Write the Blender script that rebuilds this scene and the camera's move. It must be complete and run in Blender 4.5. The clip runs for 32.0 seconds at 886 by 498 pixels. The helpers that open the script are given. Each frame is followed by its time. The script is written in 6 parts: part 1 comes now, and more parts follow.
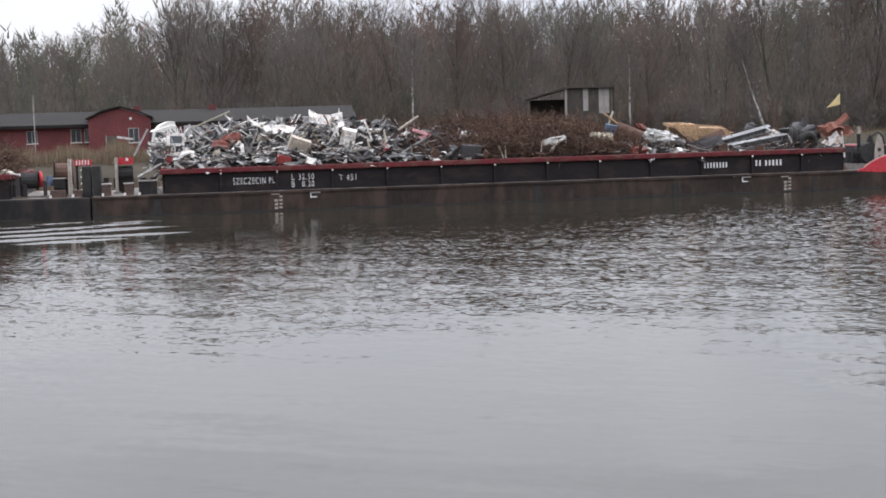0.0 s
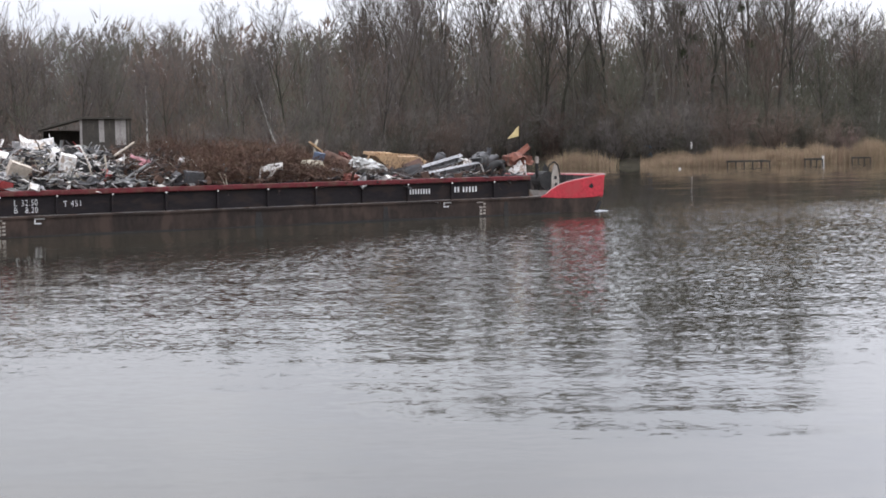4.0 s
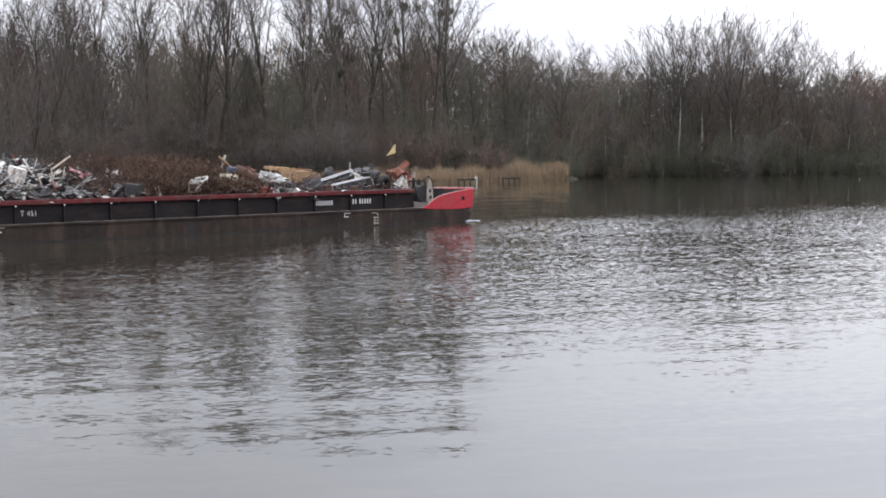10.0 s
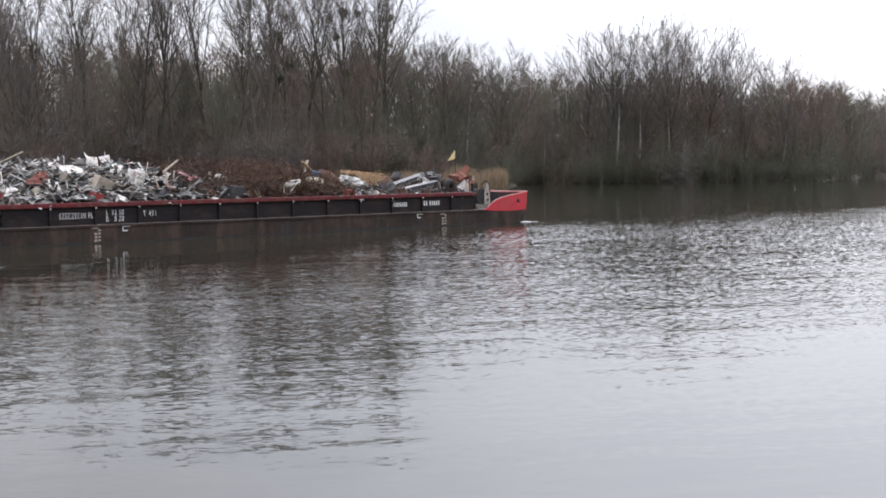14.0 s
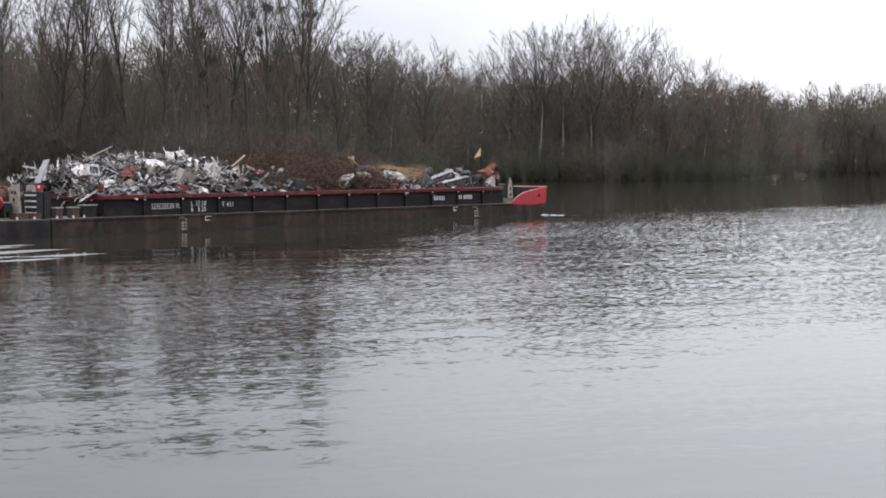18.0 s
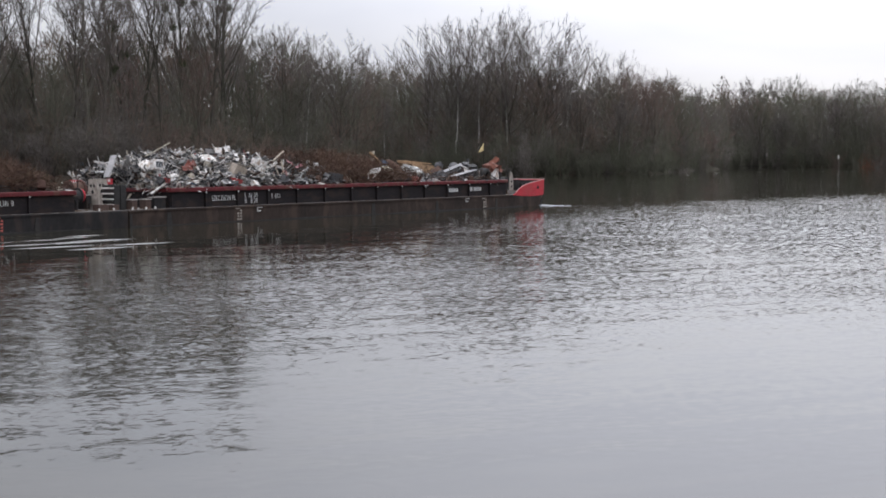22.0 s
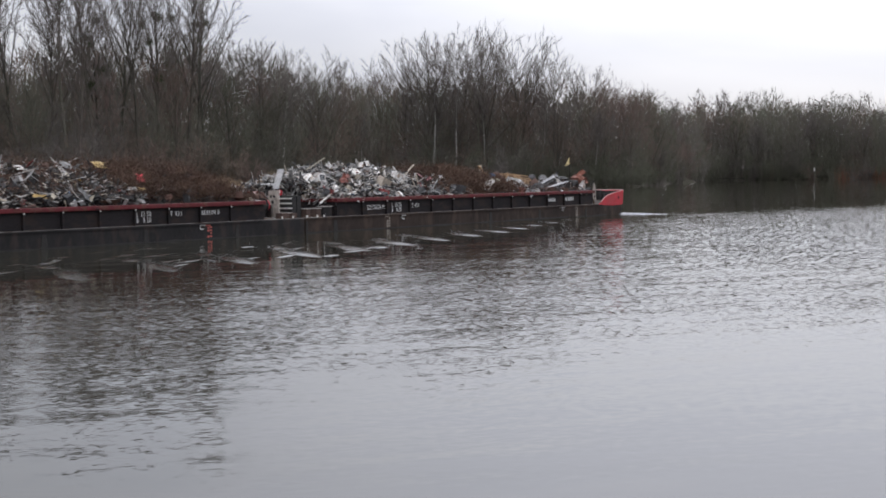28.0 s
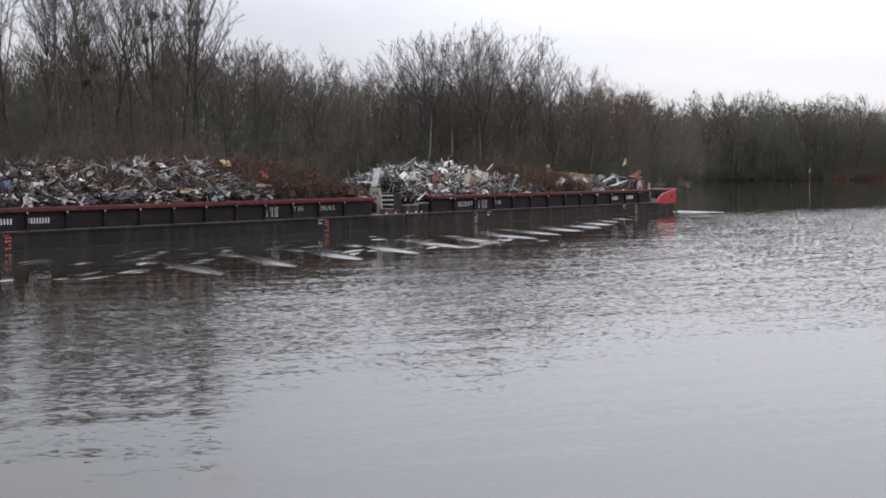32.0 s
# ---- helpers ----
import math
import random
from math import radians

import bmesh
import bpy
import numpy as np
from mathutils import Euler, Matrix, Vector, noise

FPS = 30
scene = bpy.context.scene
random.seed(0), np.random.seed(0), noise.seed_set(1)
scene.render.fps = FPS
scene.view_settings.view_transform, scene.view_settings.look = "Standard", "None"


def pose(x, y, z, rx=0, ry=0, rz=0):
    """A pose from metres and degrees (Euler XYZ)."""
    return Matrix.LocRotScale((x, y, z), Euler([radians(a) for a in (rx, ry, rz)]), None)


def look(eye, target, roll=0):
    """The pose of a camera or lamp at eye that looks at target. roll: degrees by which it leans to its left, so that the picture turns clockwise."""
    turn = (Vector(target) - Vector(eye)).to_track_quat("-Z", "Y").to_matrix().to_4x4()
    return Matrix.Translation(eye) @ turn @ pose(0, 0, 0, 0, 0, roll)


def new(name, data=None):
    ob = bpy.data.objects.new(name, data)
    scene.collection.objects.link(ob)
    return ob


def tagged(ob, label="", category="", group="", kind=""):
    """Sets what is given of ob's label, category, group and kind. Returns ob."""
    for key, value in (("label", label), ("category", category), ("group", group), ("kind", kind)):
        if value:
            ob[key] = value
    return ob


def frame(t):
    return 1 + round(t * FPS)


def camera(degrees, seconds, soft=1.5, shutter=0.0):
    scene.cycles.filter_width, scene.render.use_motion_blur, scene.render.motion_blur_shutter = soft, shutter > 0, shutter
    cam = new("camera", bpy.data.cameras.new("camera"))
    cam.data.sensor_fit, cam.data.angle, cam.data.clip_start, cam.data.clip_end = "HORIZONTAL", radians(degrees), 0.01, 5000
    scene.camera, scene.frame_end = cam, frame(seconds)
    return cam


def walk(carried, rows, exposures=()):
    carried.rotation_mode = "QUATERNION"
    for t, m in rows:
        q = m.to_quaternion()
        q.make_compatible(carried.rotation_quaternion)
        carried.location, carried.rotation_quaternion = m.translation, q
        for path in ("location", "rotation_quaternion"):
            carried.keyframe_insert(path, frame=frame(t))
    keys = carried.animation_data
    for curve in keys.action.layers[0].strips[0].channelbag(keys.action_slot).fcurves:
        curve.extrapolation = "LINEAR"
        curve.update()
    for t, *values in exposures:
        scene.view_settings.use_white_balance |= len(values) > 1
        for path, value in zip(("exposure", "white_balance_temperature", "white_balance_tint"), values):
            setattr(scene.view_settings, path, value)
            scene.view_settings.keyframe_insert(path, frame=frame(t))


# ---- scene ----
EYE = 2.84          # height of the lens over the water


def aim(yaw, pitch, roll):
    """A camera pose from a compass turn to the right of +Y, an upward tilt and a lean, in degrees."""
    a, b = radians(yaw), radians(pitch)
    way = Vector((math.sin(a) * math.cos(b), math.cos(a) * math.cos(b), math.sin(b)))
    return look((0, 0, EYE), Vector((0, 0, EYE)) + way * 50, roll)


cam = camera(33.75, 32.0, soft=1.75)
walk(cam, [(t, aim(yaw, pitch, roll)) for t, yaw, pitch, roll in (
    (0, 0.00, -4.70, -1.63), (1, 4.65, -4.66, -2.02), (2, 9.89, -4.41, -1.46), (3, 14.72, -4.16, -1.44),
    (4, 18.74, -3.89, -1.15), (4.5, 20.24, -3.60, -1.03), (6.5, 26.20, -3.29, -0.41), (7, 27.29, -3.17, -0.81),
    (8, 29.69, -3.00, -1.03), (9, 31.26, -3.11, -1.04), (10, 32.04, -3.35, -0.83), (11, 32.78, -3.40, -0.82),
    (12, 33.09, -3.36, -1.20), (13, 33.54, -3.32, -1.17), (14, 34.41, -3.13, -0.65), (14.5, 34.82, -3.02, -0.45),
    (16.5, 36.25, -3.10, -0.31), (17, 36.59, -3.15, -0.37), (18, 37.43, -3.27, -0.23), (19, 38.47, -3.27, -0.22),
    (20, 39.53, -3.33, -0.44), (21, 40.24, -3.42, -0.67), (22, 40.70, -3.49, -0.39), (23, 41.20, -3.50, -0.08),
    (24, 41.51, -3.29, -0.39), (25, 41.56, -3.17, -0.83), (25.5, 41.49, -3.14, -0.88), (27.5, 41.62, -3.03, -0.60),
    (28, 41.57, -2.95, -0.64), (29, 41.51, -2.92, -0.56), (30, 41.49, -2.97, -0.35), (31, 41.63, -3.00, -0.34),
    (32, 41.75, -2.96, -0.42),
)], exposures=[(0, 0.05), (4, 0.2), (7, 0.2), (10, 0.04), (14, -0.02), (18, -0.19), (25, -0.46), (32, -0.44)])

# ---- sky and light: a bright overcast day ----
world = bpy.data.worlds.new("overcast_sky")
scene.world = world
world.use_nodes = True
nt = world.node_tree
nt.nodes.clear()
w_out = nt.nodes.new("ShaderNodeOutputWorld")
w_sky = nt.nodes.new("ShaderNodeTexSky")
w_sky.sky_type, w_sky.sun_disc = "NISHITA", False
w_sky.sun_elevation, w_sky.sun_rotation = radians(34), radians(60)
w_bg = nt.nodes.new("ShaderNodeBackground")
w_bg.inputs["Strength"].default_value = 0.08
nt.links.new(w_sky.outputs["Color"], w_bg.inputs["Color"])
w_co = nt.nodes.new("ShaderNodeTexCoord")
w_map = nt.nodes.new("ShaderNodeMapping")
w_map.inputs["Scale"].default_value = (1.0, 1.0, 3.2)
nt.links.new(w_co.outputs["Generated"], w_map.inputs["Vector"])
w_noise = nt.nodes.new("ShaderNodeTexNoise")
w_noise.inputs["Scale"].default_value = 2.6
w_noise.inputs["Detail"].default_value = 5
w_noise.inputs["Distortion"].default_value = 0.4
nt.links.new(w_map.outputs["Vector"], w_noise.inputs["Vector"])
w_ramp = nt.nodes.new("ShaderNodeValToRGB")
w_ramp.color_ramp.elements[0].position = 0.34
w_ramp.color_ramp.elements[0].color = (0.77, 0.79, 0.895, 1)
w_ramp.color_ramp.elements[1].position = 0.66
w_ramp.color_ramp.elements[1].color = (0.975, 0.98, 1.05, 1)
nt.links.new(w_noise.outputs["Fac"], w_ramp.inputs["Fac"])
w_cloud = nt.nodes.new("ShaderNodeBackground")
# an overcast sky grows brighter from the horizon to the zenith
w_sep = nt.nodes.new("ShaderNodeSeparateXYZ")
nt.links.new(w_co.outputs["Generated"], w_sep.inputs[0])
w_up = nt.nodes.new("ShaderNodeMapRange")
for _key, _val in (("From Min", 0.0), ("From Max", 1.0), ("To Min", 0.83), ("To Max", 4.0)):
    w_up.inputs[_key].default_value = _val
nt.links.new(w_sep.outputs["Z"], w_up.inputs["Value"])
# and is brightest round the veiled sun
_sa, _se = radians(60), radians(34)
w_dot = nt.nodes.new("ShaderNodeVectorMath")
w_dot.operation = "DOT_PRODUCT"
w_dot.inputs[1].default_value = (math.sin(_sa) * math.cos(_se), math.cos(_sa) * math.cos(_se), math.sin(_se))
nt.links.new(w_co.outputs["Generated"], w_dot.inputs[0])
w_glow = nt.nodes.new("ShaderNodeMapRange")
w_glow.interpolation_type = "SMOOTHSTEP"
for _key, _val in (("From Min", 0.74), ("From Max", 1.0), ("To Min", 1.0), ("To Max", 1.95)):
    w_glow.inputs[_key].default_value = _val
nt.links.new(w_dot.outputs["Value"], w_glow.inputs["Value"])
w_mul = nt.nodes.new("ShaderNodeMath")
w_mul.operation = "MULTIPLY"
nt.links.new(w_up.outputs["Result"], w_mul.inputs[0])
nt.links.new(w_glow.outputs["Result"], w_mul.inputs[1])
nt.links.new(w_mul.outputs[0], w_cloud.inputs["Strength"])
nt.links.new(w_ramp.outputs["Color"], w_cloud.inputs["Color"])
w_mix = nt.nodes.new("ShaderNodeMixShader")
w_mix.inputs["Fac"].default_value = 0.88
nt.links.new(w_bg.outputs[0], w_mix.inputs[1])
nt.links.new(w_cloud.outputs[0], w_mix.inputs[2])
nt.links.new(w_mix.outputs[0], w_out.inputs["Surface"])

sun = new("sun", bpy.data.lights.new("sun", "SUN"))
sun.data.energy, sun.data.angle, sun.data.color = 0.6, radians(20), (1.0, 0.97, 0.93)
_a, _e = radians(60), radians(34)
sun.matrix_world = look((0, 0, 60), Vector((0, 0, 60)) - Vector((math.sin(_a) * math.cos(_e), math.cos(_a) * math.cos(_e), math.sin(_e))))


# ---- materials ----
def material(name, color, color2=None, rough=0.7, metal=0.0, scale=2.0, fine=18.0, bump=0.0, random_hue=0.0, mottled=0.5, dirt=None, stretch=(1, 1, 1), island=False, thin=0.0):
    """A weathered surface: two colours in broad patches, fine grain, optional dirt or rust patches, relief."""
    m = bpy.data.materials.new(name)
    m.use_nodes = True
    t = m.node_tree
    b = t.nodes["Principled BSDF"]
    b.inputs["Roughness"].default_value, b.inputs["Metallic"].default_value = rough, metal
    b.inputs["Specular IOR Level"].default_value = 0.22 if rough > 0.5 else 0.45
    co = t.nodes.new("ShaderNodeTexCoord")
    mp = t.nodes.new("ShaderNodeMapping")
    mp.inputs["Scale"].default_value = stretch
    t.links.new(co.outputs["Object"], mp.inputs["Vector"])

    def noisy(s, detail, lo, hi):
        n = t.nodes.new("ShaderNodeTexNoise")
        n.inputs["Scale"].default_value, n.inputs["Detail"].default_value = s, detail
        t.links.new(mp.outputs["Vector"], n.inputs["Vector"])
        r = t.nodes.new("ShaderNodeMapRange")
        r.inputs["From Min"].default_value, r.inputs["From Max"].default_value = lo, hi
        t.links.new(n.outputs["Fac"], r.inputs["Value"])
        return n, r.outputs["Result"]

    def mix(fac, a, c, kind="MIX"):
        x = t.nodes.new("ShaderNodeMix")
        x.data_type, x.blend_type = "RGBA", kind
        for sock, v in ((x.inputs[0], fac), (x.inputs[6], a), (x.inputs[7], c)):
            if isinstance(v, bpy.types.NodeSocket):
                t.links.new(v, sock)
            elif isinstance(v, (int, float)):
                sock.default_value = v
            else:
                sock.default_value = (*v[:3], 1)
        return x.outputs[2]

    c2 = color2 or [v * 0.6 for v in color]
    broad, f1 = noisy(scale, 6, 0.5 - 0.5 * mottled, 0.5 + 0.3 * mottled)
    col = mix(f1, color, c2)
    grain, f2 = noisy(fine, 3, 0.3, 0.7)
    dark = t.nodes.new("ShaderNodeMapRange")
    dark.inputs["To Min"].default_value, dark.inputs["To Max"].default_value = 0.75, 1.2
    t.links.new(f2, dark.inputs["Value"])
    col = mix(1.0, col, dark.outputs["Result"], "MULTIPLY")
    if dirt:
        _, f3 = noisy(scale * 2.3, 8, 0.5, 0.62)
        col = mix(f3, col, dirt)
    if random_hue or island:
        if island:
            oi = t.nodes.new("ShaderNodeNewGeometry")
            rnd = oi.outputs["Random Per Island"]
        else:
            oi = t.nodes.new("ShaderNodeObjectInfo")
            rnd = oi.outputs["Random"]
        hs = t.nodes.new("ShaderNodeHueSaturation")
        for key, span in (("Hue", 0.06), ("Value", 0.75)):
            mr = t.nodes.new("ShaderNodeMapRange")
            mid = 0.5 if key == "Hue" else 1.0
            mr.inputs["To Min"].default_value = mid - span * random_hue
            mr.inputs["To Max"].default_value = mid + span * random_hue
            src = rnd
            if key == "Hue":
                fr = t.nodes.new("ShaderNodeMath")
                fr.operation = "FRACT"
                mu = t.nodes.new("ShaderNodeMath")
                mu.operation, mu.inputs[1].default_value = "MULTIPLY", 7.31
                t.links.new(rnd, mu.inputs[0])
                t.links.new(mu.outputs[0], fr.inputs[0])
                src = fr.outputs[0]
            t.links.new(src, mr.inputs["Value"])
            t.links.new(mr.outputs["Result"], hs.inputs[key])
        t.links.new(col, hs.inputs["Color"])
        col = hs.outputs["Color"]
    t.links.new(col, b.inputs["Base Color"])
    if thin:
        tr = t.nodes.new("ShaderNodeBsdfTranslucent")
        t.links.new(col, tr.inputs["Color"])
        ms = t.nodes.new("ShaderNodeMixShader")
        ms.inputs[0].default_value = thin
        t.links.new(b.outputs[0], ms.inputs[1])
        t.links.new(tr.outputs[0], ms.inputs[2])
        t.links.new(ms.outputs[0], t.nodes["Material Output"].inputs["Surface"])
    if bump:
        bp = t.nodes.new("ShaderNodeBump")
        bp.inputs["Strength"].default_value, bp.inputs["Distance"].default_value = 0.7, bump
        t.links.new(grain.outputs["Fac"], bp.inputs["Height"])
        t.links.new(bp.outputs["Normal"], b.inputs["Normal"])
    return m


BARK = material("bark", (0.10, 0.086, 0.075), (0.07, 0.066, 0.052), 0.95, scale=1.2, fine=9, bump=0.02, random_hue=0.5)
# the three twig tones are lifted a little: haze put into their colour
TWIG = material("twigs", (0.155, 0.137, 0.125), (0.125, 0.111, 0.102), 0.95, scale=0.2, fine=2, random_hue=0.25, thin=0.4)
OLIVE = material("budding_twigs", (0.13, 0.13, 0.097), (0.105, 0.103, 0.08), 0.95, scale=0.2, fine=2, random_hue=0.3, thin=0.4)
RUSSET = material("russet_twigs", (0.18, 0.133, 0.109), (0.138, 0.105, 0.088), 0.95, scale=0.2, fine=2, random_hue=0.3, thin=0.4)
BIRCH = material("birch_bark", (0.43, 0.415, 0.39), (0.28, 0.27, 0.25), 0.85, scale=1.5, fine=6, dirt=(0.09, 0.08, 0.07))
REED = material("dry_reed", (0.33, 0.25, 0.165), (0.23, 0.17, 0.115), 0.95, scale=0.08, fine=2, island=True, random_hue=0.4)
EARTH = material("forest_floor", (0.05, 0.04, 0.03), (0.035, 0.033, 0.02), 0.98, scale=0.12, fine=1.6, bump=0.1)
HULL = material("worn_hull_steel", (0.043, 0.031, 0.025), (0.024, 0.018, 0.0155), 0.85, scale=0.7, fine=7, bump=0.006, dirt=(0.055, 0.038, 0.03), stretch=(1.1, 1, 0.5))
HULL_DARK = material("tarred_hull_steel", (0.021, 0.0195, 0.02), (0.0135, 0.0125, 0.0128), 0.75, scale=0.7, fine=7, bump=0.006, dirt=(0.032, 0.025, 0.022), stretch=(1.1, 1, 0.5))
PANEL = material("black_painted_steel", (0.0085, 0.0066, 0.0078), (0.0145, 0.0113, 0.0123), 0.72, scale=0.9, fine=9, bump=0.003, dirt=(0.022, 0.015, 0.013), stretch=(0.6, 1, 1.6))
RIM = material("red_lead_paint", (0.13, 0.017, 0.022), (0.085, 0.016, 0.018), 0.6, scale=1.2, fine=10, bump=0.003, dirt=(0.10, 0.04, 0.032))
RED = material("bright_red_paint", (0.45, 0.036, 0.05), (0.38, 0.034, 0.045), 0.55, scale=0.6, fine=8, bump=0.002, dirt=(0.34, 0.045, 0.05))
WHITE = material("white_paint", (0.72, 0.71, 0.68), (0.55, 0.53, 0.5), 0.55, scale=3, fine=12, mottled=0.7)
STENCIL = material("stencil_paint", (0.75, 0.75, 0.74), (0.6, 0.6, 0.6), 0.6, scale=6, fine=20)
DECK = material("grey_deck_steel", (0.24, 0.23, 0.215), (0.13, 0.12, 0.11), 0.75, scale=1.1, fine=9, bump=0.003, dirt=(0.10, 0.07, 0.05))
BRICK = material("red_house_wall", (0.15, 0.044, 0.045), (0.11, 0.036, 0.037), 0.85, scale=0.6, fine=7, bump=0.01)
GRASS = material("dry_grass", (0.2, 0.155, 0.105), (0.14, 0.105, 0.07), 0.95, scale=0.08, fine=2, island=True, random_hue=0.5)
ROOF = material("grey_roofing", (0.02, 0.018, 0.017), (0.015, 0.014, 0.013), 0.85, scale=0.3, fine=5, bump=0.01)


def water_material(name, rippled, sheltered=None):
    """Dark river water: calm close in, wind ripples farther out, calm again under the wooded bank."""
    m = bpy.data.materials.new(name)
    m.use_nodes = True
    t = m.node_tree
    b = t.nodes["Principled BSDF"]
    b.inputs["Base Color"].default_value = (0.022, 0.021, 0.015, 1)
    b.inputs["Roughness"].default_value, b.inputs["IOR"].default_value = 0.02, 1.333
    co = t.nodes.new("ShaderNodeTexCoord")
    spot = co.outputs["Object"]
    if sheltered:
        # the ripples run on from the open river's
        river = t.nodes.new("ShaderNodeTexCoord")
        river.object = sheltered
        spot = river.outputs["Object"]

    def noisy(s, detail, scale=(1, 1, 1), rot=0):
        mp = t.nodes.new("ShaderNodeMapping")
        mp.inputs["Scale"].default_value, mp.inputs["Rotation"].default_value = scale, (0, 0, radians(rot))
        t.links.new(spot, mp.inputs["Vector"])
        n = t.nodes.new("ShaderNodeTexNoise")
        n.inputs["Scale"].default_value, n.inputs["Detail"].default_value = s, detail
        t.links.new(mp.outputs["Vector"], n.inputs["Vector"])
        return n.outputs["Fac"]

    def calc(op, *args):
        n = t.nodes.new("ShaderNodeMath")
        n.operation = op
        for i, v in enumerate(args):
            if isinstance(v, (int, float)):
                n.inputs[i].default_value = v
            else:
                t.links.new(v, n.inputs[i])
        return n.outputs[0]

    def ramp(v, a, c, lo, hi):
        n = t.nodes.new("ShaderNodeMapRange")
        n.interpolation_type = "SMOOTHSTEP"
        for key, val in (("From Min", a), ("From Max", c), ("To Min", lo), ("To Max", hi)):
            n.inputs[key].default_value = val
        t.links.new(v, n.inputs["Value"])
        return n.outputs["Result"]

    far = t.nodes.new("ShaderNodeVectorMath")
    far.operation = "LENGTH"
    t.links.new(spot, far.inputs[0])
    d = calc("ADD", far.outputs["Value"], calc("MULTIPLY", calc("SUBTRACT", noisy(0.035, 3), 0.5), 44.0))
    # calm in the lee of the wooded bank
    place = t.nodes.new("ShaderNodeSeparateXYZ")
    t.links.new(spot, place.inputs[0])
    lee = calc("ADD", place.outputs["Y"], calc("MULTIPLY", calc("SUBTRACT", noisy(0.07, 4), 0.5), 18.0))
    gust = calc("MULTIPLY", ramp(d, 9, 42, 0.22, 1.12), ramp(lee, 47, 75, 1.0, 0.05))
    gust = calc("MULTIPLY", gust, ramp(noisy(0.05, 4, (1, 0.6, 1), 20), 0.32, 0.62, 0.72, 1.1))

    if sheltered:
        # smooth along the hulls, in a wedge that opens astern
        own = t.nodes.new("ShaderNodeSeparateXYZ")
        t.links.new(co.outputs["Object"], own.inputs[0])
        wedge = calc("MINIMUM", calc("MULTIPLY", calc("SUBTRACT", 31.5, own.outputs["X"]), 0.7), 24.0)
        out = calc("SUBTRACT", calc("MULTIPLY", own.outputs["Y"], -1.0), wedge)
        out = calc("ADD", out, calc("MULTIPLY", calc("SUBTRACT", noisy(0.16, 4), 0.5), 7.0))
        gust = calc("MULTIPLY", gust, ramp(out, -13, 6, 0.13, 1.0))

    def vadd(a, c):
        n = t.nodes.new("ShaderNodeVectorMath")
        n.operation = "ADD"
        t.links.new(a, n.inputs[0])
        t.links.new(c, n.inputs[1])
        return n.outputs[0]

    def tilt(long, short, detail, rot, amount, skew=0.0):
        """A random lean of the surface, from waves with crests of one length and spacing."""
        mp = t.nodes.new("ShaderNodeMapping")
        mp.vector_type = "TEXTURE"
        mp.inputs["Scale"].default_value, mp.inputs["Rotation"].default_value = (long, short, 1), (0, 0, radians(rot))
        t.links.new(spot, mp.inputs["Vector"])
        n = t.nodes.new("ShaderNodeTexNoise")
        n.inputs["Scale"].default_value, n.inputs["Detail"].default_value = 1.0, detail
        t.links.new(mp.outputs["Vector"], n.inputs["Vector"])
        c = t.nodes.new("ShaderNodeVectorMath")
        c.operation, c.inputs[1].default_value = "SUBTRACT", (0.5, 0.5, 0.5)
        t.links.new(n.outputs["Color"], c.inputs[0])
        k = t.nodes.new("ShaderNodeVectorMath")
        k.operation, k.inputs[1].default_value = "MULTIPLY", (amount, amount, 0)
        t.links.new(c.outputs[0], k.inputs[0])
        if not skew:
            return k.outputs[0]
        # wind waves lean: their faces towards the near bank are the steeper ones
        parts = t.nodes.new("ShaderNodeSeparateXYZ")
        t.links.new(c.outputs[0], parts.inputs[0])
        face = calc("MULTIPLY", calc("ABSOLUTE", parts.outputs["Y"]), amount * skew)
        push = t.nodes.new("ShaderNodeVectorMath")
        push.operation, push.inputs[0].default_value = "SCALE", (-0.5, -0.87, 0)
        t.links.new(face, push.inputs["Scale"])
        return vadd(k.outputs[0], push.outputs[0])

    if rippled:
        fine = vadd(tilt(0.18, 0.085, 1, -24, 0.2, 0.12), tilt(0.09, 0.045, 1, -38, 0.15, 0.12))
        # farther out the ripples run together into longer wavelets
        wide = t.nodes.new("ShaderNodeVectorMath")
        wide.operation = "SCALE"
        t.links.new(tilt(0.18, 0.3, 1, -30, 0.19, 0.4), wide.inputs[0])
        t.links.new(ramp(far.outputs["Value"], 24, 60, 0.0, 1.0), wide.inputs["Scale"])
        fine = vadd(fine, wide.outputs[0])
        sc = t.nodes.new("ShaderNodeVectorMath")
        sc.operation = "SCALE"
        t.links.new(fine, sc.inputs[0])
        t.links.new(gust, sc.inputs["Scale"])
        swell = t.nodes.new("ShaderNodeVectorMath")
        swell.operation = "SCALE"
        t.links.new(tilt(3.5, 0.8, 2, -20, 0.055), swell.inputs[0])
        t.links.new(ramp(far.outputs["Value"], 11, 19, 2.4, 1.0), swell.inputs["Scale"])
        lean = vadd(sc.outputs[0], swell.outputs[0])
        up = t.nodes.new("ShaderNodeVectorMath")
        up.operation, up.inputs[1].default_value = "ADD", (0, 0, 1)
        t.links.new(lean, up.inputs[0])
        nm = t.nodes.new("ShaderNodeVectorMath")
        nm.operation = "NORMALIZE"
        t.links.new(up.outputs[0], nm.inputs[0])
        t.links.new(nm.outputs[0], b.inputs["Normal"])
    else:
        b.inputs["Roughness"].default_value = 0.12
    return m


WATER = water_material("river_water", True)
WAVE = water_material("smooth_wave_water", False)


